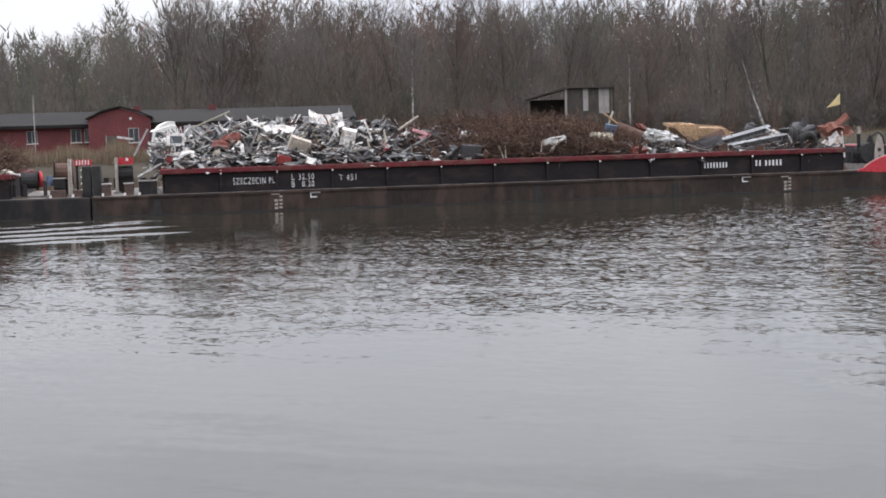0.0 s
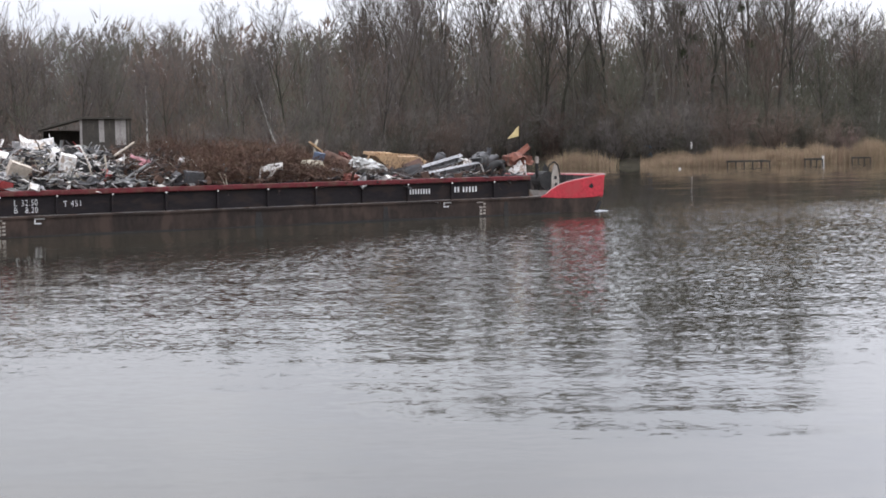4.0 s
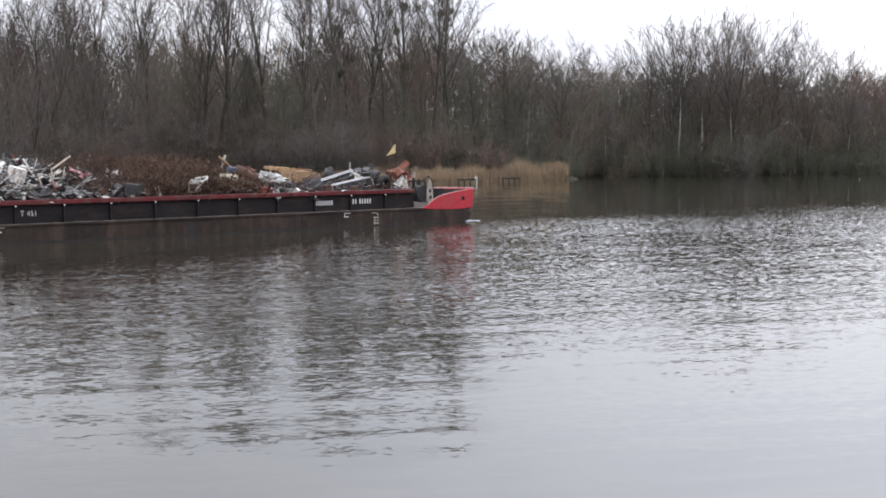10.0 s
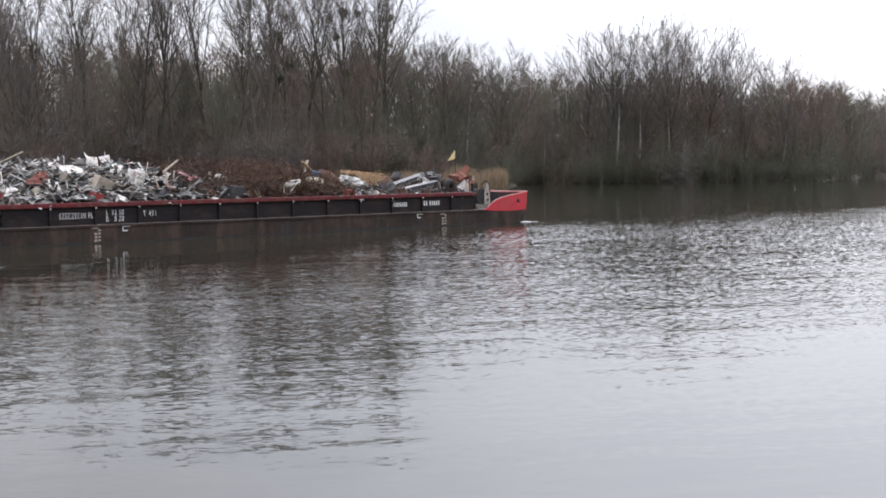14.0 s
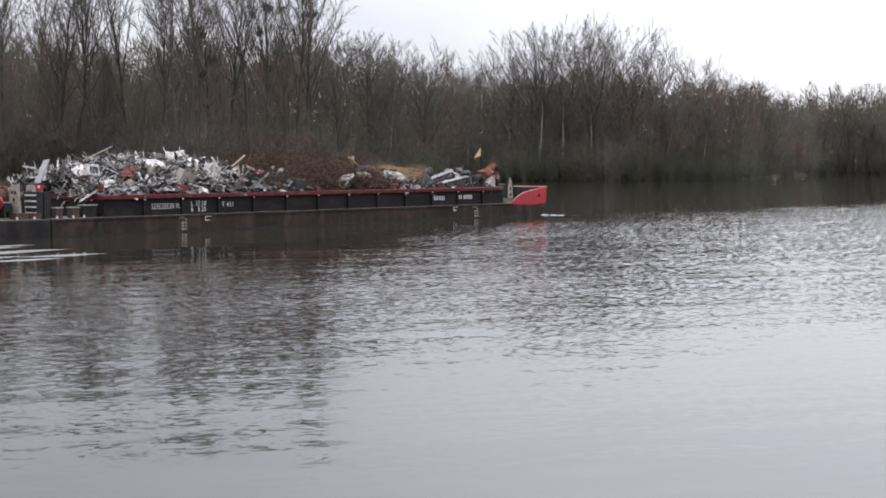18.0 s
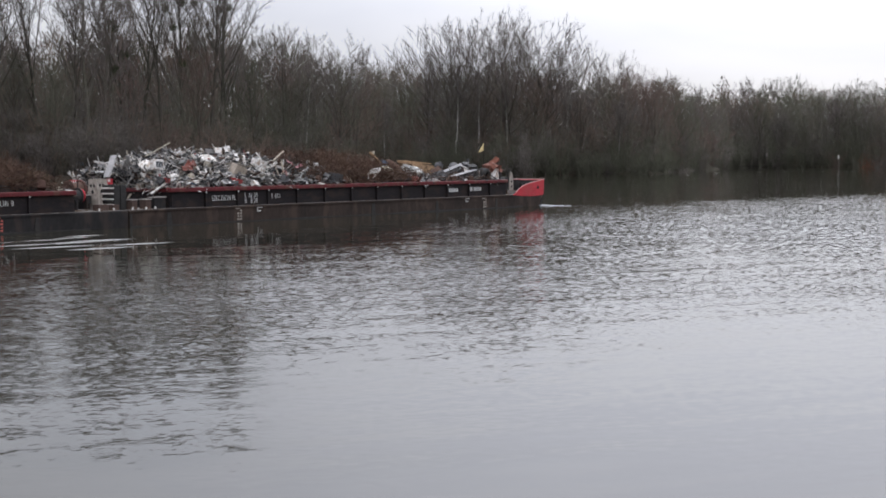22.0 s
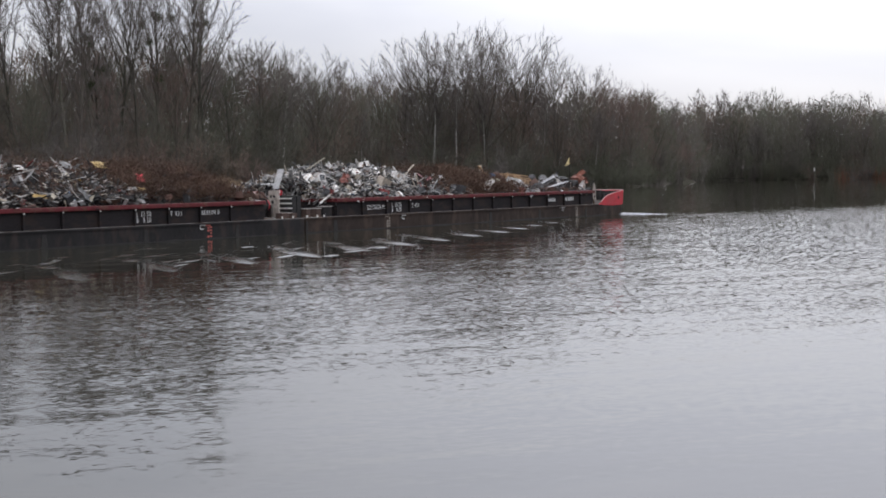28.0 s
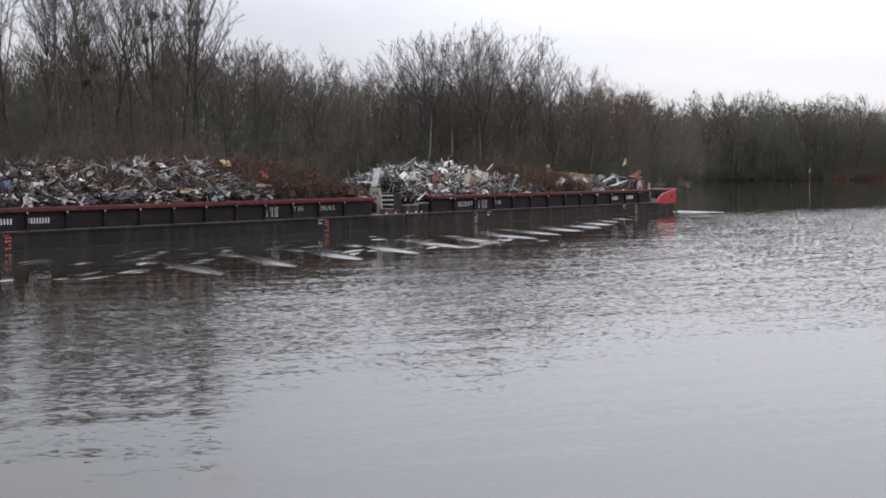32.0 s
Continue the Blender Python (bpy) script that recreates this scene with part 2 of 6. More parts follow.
# ---- mesh helpers ----
class Mesh:
    """Collects corners and faces of one part."""

    def __init__(self):
        self.v, self.f = [], []

    def add(self, verts, faces):
        n = len(self.v)
        self.v += [tuple(p) for p in verts]
        self.f += [tuple(i + n for i in f) for f in faces]
        return self

    def box(self, x0, x1, y0, y1, z0, z1, m=None):
        v = [Vector(p) for p in ((x0, y0, z0), (x1, y0, z0), (x1, y1, z0), (x0, y1, z0), (x0, y0, z1), (x1, y0, z1), (x1, y1, z1), (x0, y1, z1))]
        if m:
            v = [m @ p for p in v]
        return self.add(v, [(3, 2, 1, 0), (4, 5, 6, 7), (0, 1, 5, 4), (1, 2, 6, 5), (2, 3, 7, 6), (3, 0, 4, 7)])

    def slab(self, outline, y0, y1, m=None):
        """A profile in x and z pushed from y0 to y1."""
        n = len(outline)
        v = [Vector((x, y0, z)) for x, z in outline] + [Vector((x, y1, z)) for x, z in outline]
        if m:
            v = [m @ p for p in v]
        return self.add(v, [tuple(range(n)), tuple(range(2 * n - 1, n - 1, -1))] + [(i, i + n, (i + 1) % n + n, (i + 1) % n) for i in range(n)])

    def tube(self, a, b, r0, r1=None, n=8, caps=True):
        a, b = Vector(a), Vector(b)
        r1 = r0 if r1 is None else r1
        w = (b - a).normalized()
        u = w.orthogonal().normalized()
        s = w.cross(u)
        ring = [(math.cos(2 * math.pi * i / n), math.sin(2 * math.pi * i / n)) for i in range(n)]
        v = [a + (u * c + s * d) * r0 for c, d in ring] + [b + (u * c + s * d) * r1 for c, d in ring]
        f = [(i, (i + 1) % n, (i + 1) % n + n, i + n) for i in range(n)]
        if caps:
            f += [tuple(range(n - 1, -1, -1)), tuple(range(n, 2 * n))]
        return self.add(v, f)

    def bent(self, points, r, n=6):
        for a, b in zip(points, points[1:]):
            self.tube(a, b, r, n=n)
        return self

    def ring(self, centre, axis, big, small, n=18, k=8):
        """A torus."""
        w = Vector(axis).normalized()
        u = w.orthogonal().normalized()
        s = w.cross(u)
        v, f = [], []
        for i in range(n):
            a = 2 * math.pi * i / n
            e = u * math.cos(a) + s * math.sin(a)
            for j in range(k):
                c = 2 * math.pi * j / k
                v.append(Vector(centre) + e * (big + small * math.cos(c)) + w * small * math.sin(c))
        for i in range(n):
            for j in range(k):
                f.append((i * k + j, (i + 1) % n * k + j, (i + 1) % n * k + (j + 1) % k, i * k + (j + 1) % k))
        return self.add(v, f)

    def mesh(self, name, mat, smooth=False):
        me = bpy.data.meshes.new(name)
        me.from_pydata(self.v, [], self.f)
        me.materials.append(mat)
        if smooth:
            me.polygons.foreach_set("use_smooth", [True] * len(me.polygons))
        me.update()
        return me


def part(name, geo, mat, parent, label="", smooth=False, at=None):
    """ONE mesh object under a thing or under a part."""
    me = geo if isinstance(geo, bpy.types.Mesh) else geo.mesh(name, mat, smooth)
    ob = new(name, me)
    ob.parent = parent
    if at is not None:
        ob.matrix_basis = at
    return tagged(ob, label) if label else ob


def thing(name, label, category, group="", kind="", at=None):
    ob = tagged(new(name), label, category, group, kind)
    if at is not None:
        ob.matrix_basis = at
    return ob


def polar(az, d, z=0.0):
    a = radians(az)
    return Vector((d * math.sin(a), d * math.cos(a), z))


def lerp(x, table):
    return float(np.interp(x, [p[0] for p in table], [p[1] for p in table]))


# ---- the river, its banks and the ground to the horizon ----
SHORE = [(-89, 2600), (-70, 330), (-40, 150), (-20, 122), (0, 124), (10, 140), (16, 178), (22, 212), (28, 196), (33, 214), (37, 232), (38, 262), (43, 262), (49, 275), (50.5, 330), (52, 420), (58, 430), (64, 380), (75, 800), (89, 2600)]
CREST = [(-25, 4.3), (-15, 4.3), (-11, 5.2), (-5, 5.9), (-1, 5.2), (3, 5.5), (7, 5.3), (12, 5.6), (16, 6.6), (18, 6.8), (24, 6.8), (28, 6.8), (32, 6.8), (33.5, 5.8), (35, 5.4), (36.5, 5.0), (38.5, 4.5), (40, 5.3), (42.5, 5.9), (44.5, 5.4), (46, 4.4), (48, 3.9), (49.5, 3.4), (50.5, 3.0), (55, 3.0), (58.5, 2.65), (66, 2.4)]


def ground_height(x, y):
    az = math.degrees(math.atan2(x, y))
    d = math.hypot(x, y)
    near = 1.3 * min(1, max(0, (4.5 - y) / 3)) - 1.5 * min(1, max(0, (y - 2.5) / 6))
    if abs(az) > 88:
        return max(near, -1.5)
    s = min(1, max(0, (d - lerp(az, SHORE) + 7) / 12))
    land = -1.5 + 2.5 * s * s * (3 - 2 * s) + 0.35 * noise.noise((x * 0.03, y * 0.03, 0)) * s
    return max(near, land) if y < 12 else land


def build_ground():
    geo = Mesh()
    radii = [0, 1.5, 3, 4.5, 6, 8, 11, 15, 22, 35, 60, 90] + [105 + 4 * i for i in range(50)] + [310 + 8 * i for i in range(18)] + [460, 500, 560, 650, 800, 1100, 1600, 2400, 3600]
    turns = [i * 1.0 for i in range(-180, 180)]
    for r in radii:
        for a in turns:
            p = polar(a, r)
            geo.v.append((p.x, p.y, ground_height(p.x, p.y)))
    n = len(turns)
    for i in range(len(radii) - 1):
        for j in range(n):
            geo.f.append((i * n + j, (i + 1) * n + j, (i + 1) * n + (j + 1) % n, i * n + (j + 1) % n))
    ob = new("ground", geo.mesh("ground", EARTH, True))
    tagged(ob, "brown leaf-littered river banks and wooded ground", "ground", kind="structure")


build_ground()
_w = Mesh()
_w.add([polar(i * 7.5, 3400) for i in range(48)], [tuple(range(47, -1, -1))])
water = tagged(new("water", _w.mesh("water", WATER)), "dark rippled river water reflecting an overcast sky", "river", kind="structure")


# ---- trees ----
def tubes(segs, sides):
    """Tapered sticks from rows (a, b, r0, r1)."""
    geo = Mesh()
    for a, b, r0, r1 in segs:
        geo.tube(a, b, r0, r1, sides, False)
    return geo


def slivers(rng, rows, width):
    """Thin twigs, each a long three-cornered blade from a to b."""
    if isinstance(rows, np.ndarray):
        a, b = rows[:, 0], rows[:, 1]
    else:
        a = np.array([r[0][:] for r in rows])
        b = np.array([r[1][:] for r in rows])
    w = b - a
    side = np.cross(w, rng.normal(size=a.shape))
    side /= np.linalg.norm(side, axis=1)[:, None] + 1e-9
    wd = width * rng.uniform(0.6, 1.3, (len(a), 1))
    v = np.stack([a - side * wd, a + side * wd, b], 1).reshape(-1, 3)
    geo = Mesh()
    geo.v = v.tolist()
    geo.f = [(3 * i, 3 * i + 1, 3 * i + 2) for i in range(len(a))]
    return geo


def sprout(rng, wood, per, angle, ratio, low, lift):
    """Side shoots along every branch of wood = (foot, way, length): returns the same three arrays."""
    o, d, ln = wood
    n = len(ln)
    t = low + (1 - low) * (np.arange(per)[None] + rng.uniform(0, 1, (n, per))) / per
    up = np.array((0.0, 0.0, 1.0))
    pos = o[:, None] + d[:, None] * (ln[:, None] * t)[..., None] + up * (0.14 * ln[:, None] * t * t)[..., None]
    here = d[:, None] + up * (0.28 * t)[..., None]
    here /= np.linalg.norm(here, axis=2)[..., None]
    side = np.cross(here, rng.normal(size=here.shape))
    side /= np.linalg.norm(side, axis=2)[..., None] + 1e-9
    a = radians(angle) * rng.uniform(0.6, 1.35, (n, per))[..., None]
    way = here * np.cos(a) + side * np.sin(a) + up * lift
    way /= np.linalg.norm(way, axis=2)[..., None]
    long = ln[:, None] * ratio * (1.2 - 0.6 * t) * rng.uniform(0.7, 1.3, (n, per))
    return pos.reshape(-1, 3), way.reshape(-1, 3), long.reshape(-1)


def halves(wood, r0, r1):
    """Each branch as two rising pieces (a, b, r0, r1)."""
    o, d, ln = wood
    up = np.array((0.0, 0.0, 1.0))
    mid = o + d * (ln * 0.5)[:, None] + up * (0.035 * ln)[:, None]
    end = o + d * ln[:, None] + up * (0.14 * ln)[:, None]
    rm = (r0 + r1) / 2
    return [(Vector(a), Vector(m), r0, rm) for a, m in zip(o, mid)] + [(Vector(m), Vector(e), rm, r1) for m, e in zip(mid, end)]


def ends(wood):
    o, d, ln = wood
    return np.stack([o, o + d * ln[:, None] + np.array((0.0, 0.0, 0.14)) * ln[:, None]], 1)


# crown half-width, half-height and middle as shares of the height; foot of the crown, limbs, their slant;
# branches on a limb and their length, shoots on a branch, twigs on a shoot
FORMS = {
    "poplar": (0.18, 0.36, 0.64, 0.28, 13, 0.75, 7, 0.34, 6, 6), "alder": (0.24, 0.34, 0.66, 0.32, 14, 1.0, 7, 0.36, 6, 6),
    "willow": (0.36, 0.34, 0.66, 0.28, 18, 1.35, 7, 0.36, 6, 5), "birch": (0.16, 0.36, 0.64, 0.34, 16, 0.7, 6, 0.4, 5, 4),
    "tall": (0.25, 0.33, 0.67, 0.36, 13, 0.8, 9, 0.28, 6, 5), "back": (0.26, 0.36, 0.64, 0.26, 16, 0.9, 6, 0.4, 5, 0),
    "oak": (0.41, 0.36, 0.64, 0.3, 24, 1.35, 8, 0.3, 6, 4),
}


def grow(seed, height, kind):
    """A bare tree whose limbs reach out to an egg-shaped crown: returns (thick wood, fine crown)."""
    rng = np.random.default_rng(seed)
    wide, tall, middle, bottom, limbs, slant, boughs_on, share, shoots, dense = FORMS[kind]
    p = Vector((0, 0, -0.4))
    r_base = height * (0.012 if kind in ("willow", "birch") else 0.0105)
    n = 9
    sway = 0.07 if kind == "tall" else 0.035
    drift = Vector((rng.normal(0, sway), rng.normal(0, sway), 0))
    trunk, rad = [p], [r_base]
    top = 0.66 if kind in ("willow", "back", "oak") else 0.8
    for i in range(n):
        p = p + Vector((0, 0, (height * top + 0.4) / n)) + (drift + Vector(rng.normal(0, sway * 0.8, 3))) * height / n
        trunk.append(p)
        rad.append(r_base * (1 - 0.86 * (i + 1) / n))
    wood = [(trunk[i], trunk[i + 1], rad[i], rad[i + 1]) for i in range(n)]
    centre = np.array((drift.x * height * middle, drift.y * height * middle, height * middle))
    size = np.array((wide, wide, tall)) * height
    feet, ways, lens, boughs = [], [], [], []
    for k in range(limbs):
        f = bottom + (0.97 - bottom) * ((k + rng.uniform(0, 1)) / limbs) ** 0.85
        i = min(n - 1, int(f * n))
        base = trunk[i].lerp(trunk[i + 1], f * n - i)
        az = k * 2.4 + rng.uniform(-0.7, 0.7)
        out = slant * rng.uniform(0.45, 1.15) * (1.05 - 0.55 * f)
        way = np.array((math.cos(az) * out, math.sin(az) * out, 1.0))
        way /= np.linalg.norm(way)
        # length from the trunk to the crown's skin
        q, w = (np.array(base) - centre) / size, way / size
        qa, qb, qc = w @ w, q @ w, q @ q - 1
        reach = (-qb + math.sqrt(max(0.0, qb * qb - qa * qc))) / qa if qb * qb > qa * qc else 0.0
        length = max(height * 0.09, 0.84 * reach * rng.uniform(0.86, 1.04))
        feet.append(np.array(base))
        ways.append(way)
        lens.append(length)
        r = max(0.03, min(0.5 * rad[i] + 0.01, length * 0.02))
        up = Vector((0, 0, 0.14 * length))
        a = Vector(feet[-1])
        last = a
        kink = Vector(rng.normal(0, 0.03 * length, 3))
        for s in range(1, 5):
            t = s / 4
            e = a + Vector(way) * length * t + up * t * t + kink * math.sin(math.pi * t)
            (boughs if kind == "birch" else wood).append((last, e, r * (1 - 0.8 * (s - 1) / 4), r * (1 - 0.8 * s / 4)))
            last = e
    limb = (np.array(feet), np.array(ways), np.array(lens))
    broad = kind in ("willow", "back", "oak")
    lift = 0.22 if kind == "oak" else 0.06
    branch = sprout(rng, limb, boughs_on, 46 if broad else 42, share, 0.2, lift)
    fork = sprout(rng, branch, shoots, 42 if broad else 40, 0.46, 0.2, lift)
    thick = 1.0 if dense else 2.0
    crown = tubes(boughs + halves(branch, 0.045 * thick, 0.016), 3)
    for rows, width in ((ends(fork), 0.022 * thick), (ends(sprout(rng, fork, dense, 40, 0.6, 0.15, lift * 0.7)), 0.0135) if dense else (ends(sprout(rng, fork, 2, 34, 0.7, 0.15, 0.1)), 0.035)):
        g = slivers(rng, rows, width)
        crown.add(g.v, g.f)
    return tubes(wood, 5), crown


def shrub_mesh(seed, height):
    rng = np.random.default_rng(seed)
    stems, twigs = [], []
    for k in range(18):
        az = rng.uniform(0, 6.28)
        way = Vector((math.cos(az) * 0.45, math.sin(az) * 0.45, rng.uniform(0.8, 1.3))).normalized()
        q = Vector((rng.normal(0, 0.5), rng.normal(0, 0.5), -0.2))
        ln = height * rng.uniform(0.6, 1.05)
        for s in range(4):
            way = (way + Vector(rng.normal(0, 0.16, 3))).normalized()
            e = q + way * ln / 4
            stems.append((q, e, 0.04 * (1 - s / 4.5), 0.04 * (1 - (s + 1) / 4.5)))
            for c in range(8):
                o = q.lerp(e, rng.uniform(0, 1))
                w3 = (way * 0.8 + Vector(rng.normal(0, 0.6, 3))).normalized()
                tl = rng.uniform(0.5, 1.4)
                end = o + w3 * tl
                twigs.append((o, end))
                for d in range(2):
                    o2 = o.lerp(end, rng.uniform(0.2, 0.9))
                    twigs.append((o2, o2 + (w3 + Vector(rng.normal(0, 0.6, 3))).normalized() * tl * 0.6))
            q = e
    return tubes(stems, 3), slivers(rng, twigs, 0.022)


KINDS = [("poplar", 21), ("poplar", 23), ("alder", 19), ("alder", 21), ("willow", 20), ("willow", 22), ("alder", 17), ("tall", 28), ("tall", 30), ("tall", 26), ("back", 22), ("back", 20), ("oak", 26), ("oak", 25)]
TREES = []
for _i, (_k, _h) in enumerate(KINDS):
    _wood, _fine = grow(100 + _i, _h, _k)
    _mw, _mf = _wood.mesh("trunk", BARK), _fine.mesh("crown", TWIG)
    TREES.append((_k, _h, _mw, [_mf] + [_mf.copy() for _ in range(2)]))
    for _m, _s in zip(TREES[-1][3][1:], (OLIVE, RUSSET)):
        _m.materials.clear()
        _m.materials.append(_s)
SHRUBS = []
for _i in range(4):
    _wood, _fine = shrub_mesh(300 + _i, 5.0)
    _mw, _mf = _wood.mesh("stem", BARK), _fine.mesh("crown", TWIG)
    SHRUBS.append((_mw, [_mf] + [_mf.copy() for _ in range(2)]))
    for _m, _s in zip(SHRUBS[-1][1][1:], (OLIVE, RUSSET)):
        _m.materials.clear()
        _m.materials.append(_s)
TREE_LABELS = {"poplar": "tall bare grey-brown poplar at the wood's edge", "alder": "bare slender alder with fine brown twigs", "willow": "bare broad-crowned willow with spreading limbs", "tall": "tall open-crowned bare tree standing above the wood", "back": "bare round-crowned tree deep in the wood", "oak": "large bare tree with a broad rounded crown"}
HUE_WORDS = ["grey-brown", "budding olive", "russet"]


def plant_tree(x, y, height, which, hue, turn):
    kind, h0, wood, crowns = TREES[which]
    m = Matrix.LocRotScale((x, y, ground_height(x, y) - 0.1), Euler((0, 0, turn)), None)
    ob = thing("tree", TREE_LABELS[kind], "tree", "trees of the riverside wood", at=m)
    ob.scale = [height / h0] * 3
    part("trunk", wood, None, ob)
    part("crown", crowns[hue], None, ob, "" if hue == 0 else HUE_WORDS[hue] + " twigs")


def plant_shrub(x, y, height, which, hue, turn):
    wood, crowns = SHRUBS[which]
    m = Matrix.LocRotScale((x, y, ground_height(x, y) - 0.1), Euler((0, 0, turn)), None)
    ob = thing("shrub", "dense bare thicket shrub under the trees", "shrub", "undergrowth of the riverside wood", at=m)
    ob.scale = [height / 5.0] * 3
    part("stem", wood, None, ob)
    part("crown", crowns[hue], None, ob)


def first_row(az):
    """How far off the wood begins, seen from the near bank."""
    return lerp(az, SHORE) + lerp(az, [(-25, 62), (0, 60), (8, 50), (14, 20), (20, 6), (24, 6), (36, 9), (38, 1), (66, 1)])


def hue_at(az, rng):
    olive = lerp(az, [(-20, 0.3), (0, 0.12), (10, 0.1), (25, 0.25), (40, 0.4), (47, 0.35), (52, 0.4), (66, 0.4)])
    red = lerp(az, [(-20, 0.1), (5, 0.45), (30, 0.35), (40, 0.2), (49, 0.45), (52, 0.12), (66, 0.12)])
    v = rng.uniform()
    return 1 if v < olive else 2 if v < olive + red else 0


def mass(az):
    """How far up the skyline the dense part of the wood reaches."""
    return lerp(az, [(-22, 0.92), (10, 0.92), (15, 0.8), (31, 0.74), (34.5, 0.84), (38.5, 0.84), (40.5, 0.68), (46, 0.7), (48, 0.86), (50, 0.92), (65, 0.92)])


def plant_woods():
    rng = np.random.default_rng(5)
    for row, off in enumerate((3, 17, 34)):
        az = -21.0 + row * 0.3
        while az < 64:
            d = first_row(az) + off + rng.normal(0, 2.5)
            top = lerp(az, CREST) * mass(az) * (0.88, 1.0, 1.1)[row] * rng.uniform(0.82, 1.05)
            p = polar(az, d)
            height = max(7, d * math.tan(radians(top)) + EYE - 1.0)
            which = int(rng.choice([0, 1, 2, 3, 6, 2, 3])) if az < 33.5 else int(rng.choice([4, 5, 4, 5, 3])) if az < 50 else int(rng.choice([4, 5, 10, 11]))
            if row > 1 and rng.uniform() < 0.3:
                which = int(rng.choice([4, 5]))
            plant_tree(p.x, p.y, height, which, hue_at(az, rng), rng.uniform(0, 6.28))
            az += (7.6 - row * 0.7) * rng.uniform(0.7, 1.35) / d * 57.3
    for row, off in enumerate((52, 74)):
        az = -21.0 + row * 0.6
        while az < 64:
            d = first_row(az) + off + rng.normal(0, 4)
            top = lerp(az, CREST) * mass(az) * rng.uniform(0.88, 1.06)
            p = polar(az, d)
            plant_tree(p.x, p.y, max(7, d * math.tan(radians(top)) + EYE - 1.0), int(rng.integers(10, 12)), hue_at(az, rng), rng.uniform(0, 6.28))
            az += 8.5 * rng.uniform(0.7, 1.3) / d * 57.3
    az = -10.0
    while az < 33.2:
        d = first_row(az) + rng.uniform(4, 24)
        p = polar(az, d)
        peak = lerp(az, [(-11, 5.6), (0, 5.6), (10, 5.5), (15, 6.3), (16.5, 7.4), (22, 8.0), (32, 8.2), (33.2, 6.8)]) * rng.uniform(0.88, 1.06)
        plant_tree(p.x, p.y, d * math.tan(radians(peak)) + EYE - 1, int(rng.choice([7, 8, 9])), 0, rng.uniform(0, 6.28))
        az += rng.uniform(0.5, 1.25) if az > 13 else rng.uniform(1.6, 3.2)
    # the great rounded crowns across the bend
    for k, (az, off, peak) in enumerate(((41.0, 6, 5.65), (42.2, 16, 5.85), (43.4, 5, 6.0), (44.6, 13, 5.6), (46.0, 7, 4.7), (40.1, 20, 4.9), (47.4, 16, 4.35), (36.6, 12, 5.0), (34.6, 16, 5.5), (49.0, 4, 3.6), (2.7, 14, 6.3), (-8.6, 18, 5.6))):
        d = first_row(az) + off
        p = polar(az, d)
        plant_tree(p.x, p.y, d * math.tan(radians(peak)) + EYE - 1, 12 + k % 2, 2 if az > 48 else 0, rng.uniform(0, 6.28))
    for row, off in enumerate((-3, 5, 15)):
        az = -21.0
        while az < 64:
            d = first_row(az) + off + rng.normal(0, 1.8)
            p = polar(az, d)
            low = lerp(az, CREST) / 5.5 * d / 230
            plant_shrub(p.x, p.y, (rng.uniform(4.5, 8.0) + row * 2.2) * low, int(rng.integers(0, 4)), hue_at(az, rng), rng.uniform(0, 6.28))
            az += 5.2 * rng.uniform(0.7, 1.3) / d * 57.3


plant_woods()


def thicket(name, label, seed, count, per, near, deep, low, high, width, span=(-22, 65), green=0.0, budding=None):
    """Woodland too dense to count: thin stems, each with a loose crown of twigs."""
    rng = np.random.default_rng(seed)
    sticks, twigs = {0: [], 1: [], 2: []}, {0: [], 1: [], 2: []}
    for k in range(count):
        az = rng.uniform(*span)
        d = first_row(az) + rng.uniform(near, deep)
        base = polar(az, d)
        base.z = max(-0.2, ground_height(base.x, base.y) - 0.2)
        h = max(3, (d * math.tan(radians(lerp(az, CREST))) + 1.5) * mass(az) * rng.uniform(low, high) * (1 + 0.55 * noise.noise((az * 0.7, d * 0.03, seed))))
        top = base + Vector((rng.normal(0, 0.5), rng.normal(0, 0.5), h))
        hue = hue_at(az + 1.5 * noise.noise((az * 0.9, d * 0.05, 1)), rng)
        if rng.uniform() < green * lerp(az, [(-20, 0.5), (8, 0.5), (22, 0.9), (50, 1.0), (65, 0.9)]):
            hue = 1
        sticks[hue].append((base, top))
        f = rng.uniform(0.03, 1, per) ** 0.75
        wide = (0.13 * h + 0.5) * np.sin(np.pi * np.clip(0.12 + 0.86 * f, 0, 1)) ** 0.6 * np.sqrt(rng.uniform(0, 1, per))
        turn = rng.uniform(0, 2 * np.pi, per)
        out = np.stack([np.cos(turn), np.sin(turn), np.zeros(per)], 1)
        o = np.array(base)[None] + np.outer(f, np.array(top - base)) * 0.93 + out * wide[:, None]
        w = out * 0.45 + np.stack([rng.normal(0, 0.35, per), rng.normal(0, 0.35, per), rng.uniform(0.6, 1.6, per)], 1)
        w /= np.linalg.norm(w, axis=1)[:, None]
        e = o + w * (rng.uniform(0.6, 1.9, per) * (0.6 + h / 30))[:, None]
        twigs[hue].append(np.stack([o, e], 1))
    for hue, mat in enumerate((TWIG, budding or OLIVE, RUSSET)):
        if not twigs[hue]:
            continue
        rows = np.concatenate(twigs[hue])
        geo = slivers(rng, rows, width)
        st = slivers(rng, np.array([(a[:], b[:]) for a, b in sticks[hue]]), 0.09)
        geo.add(st.v, st.f)
        tagged(new(name, geo.mesh(name, mat)), HUE_WORDS[hue] + " " + label, "woodland", kind="stuff")


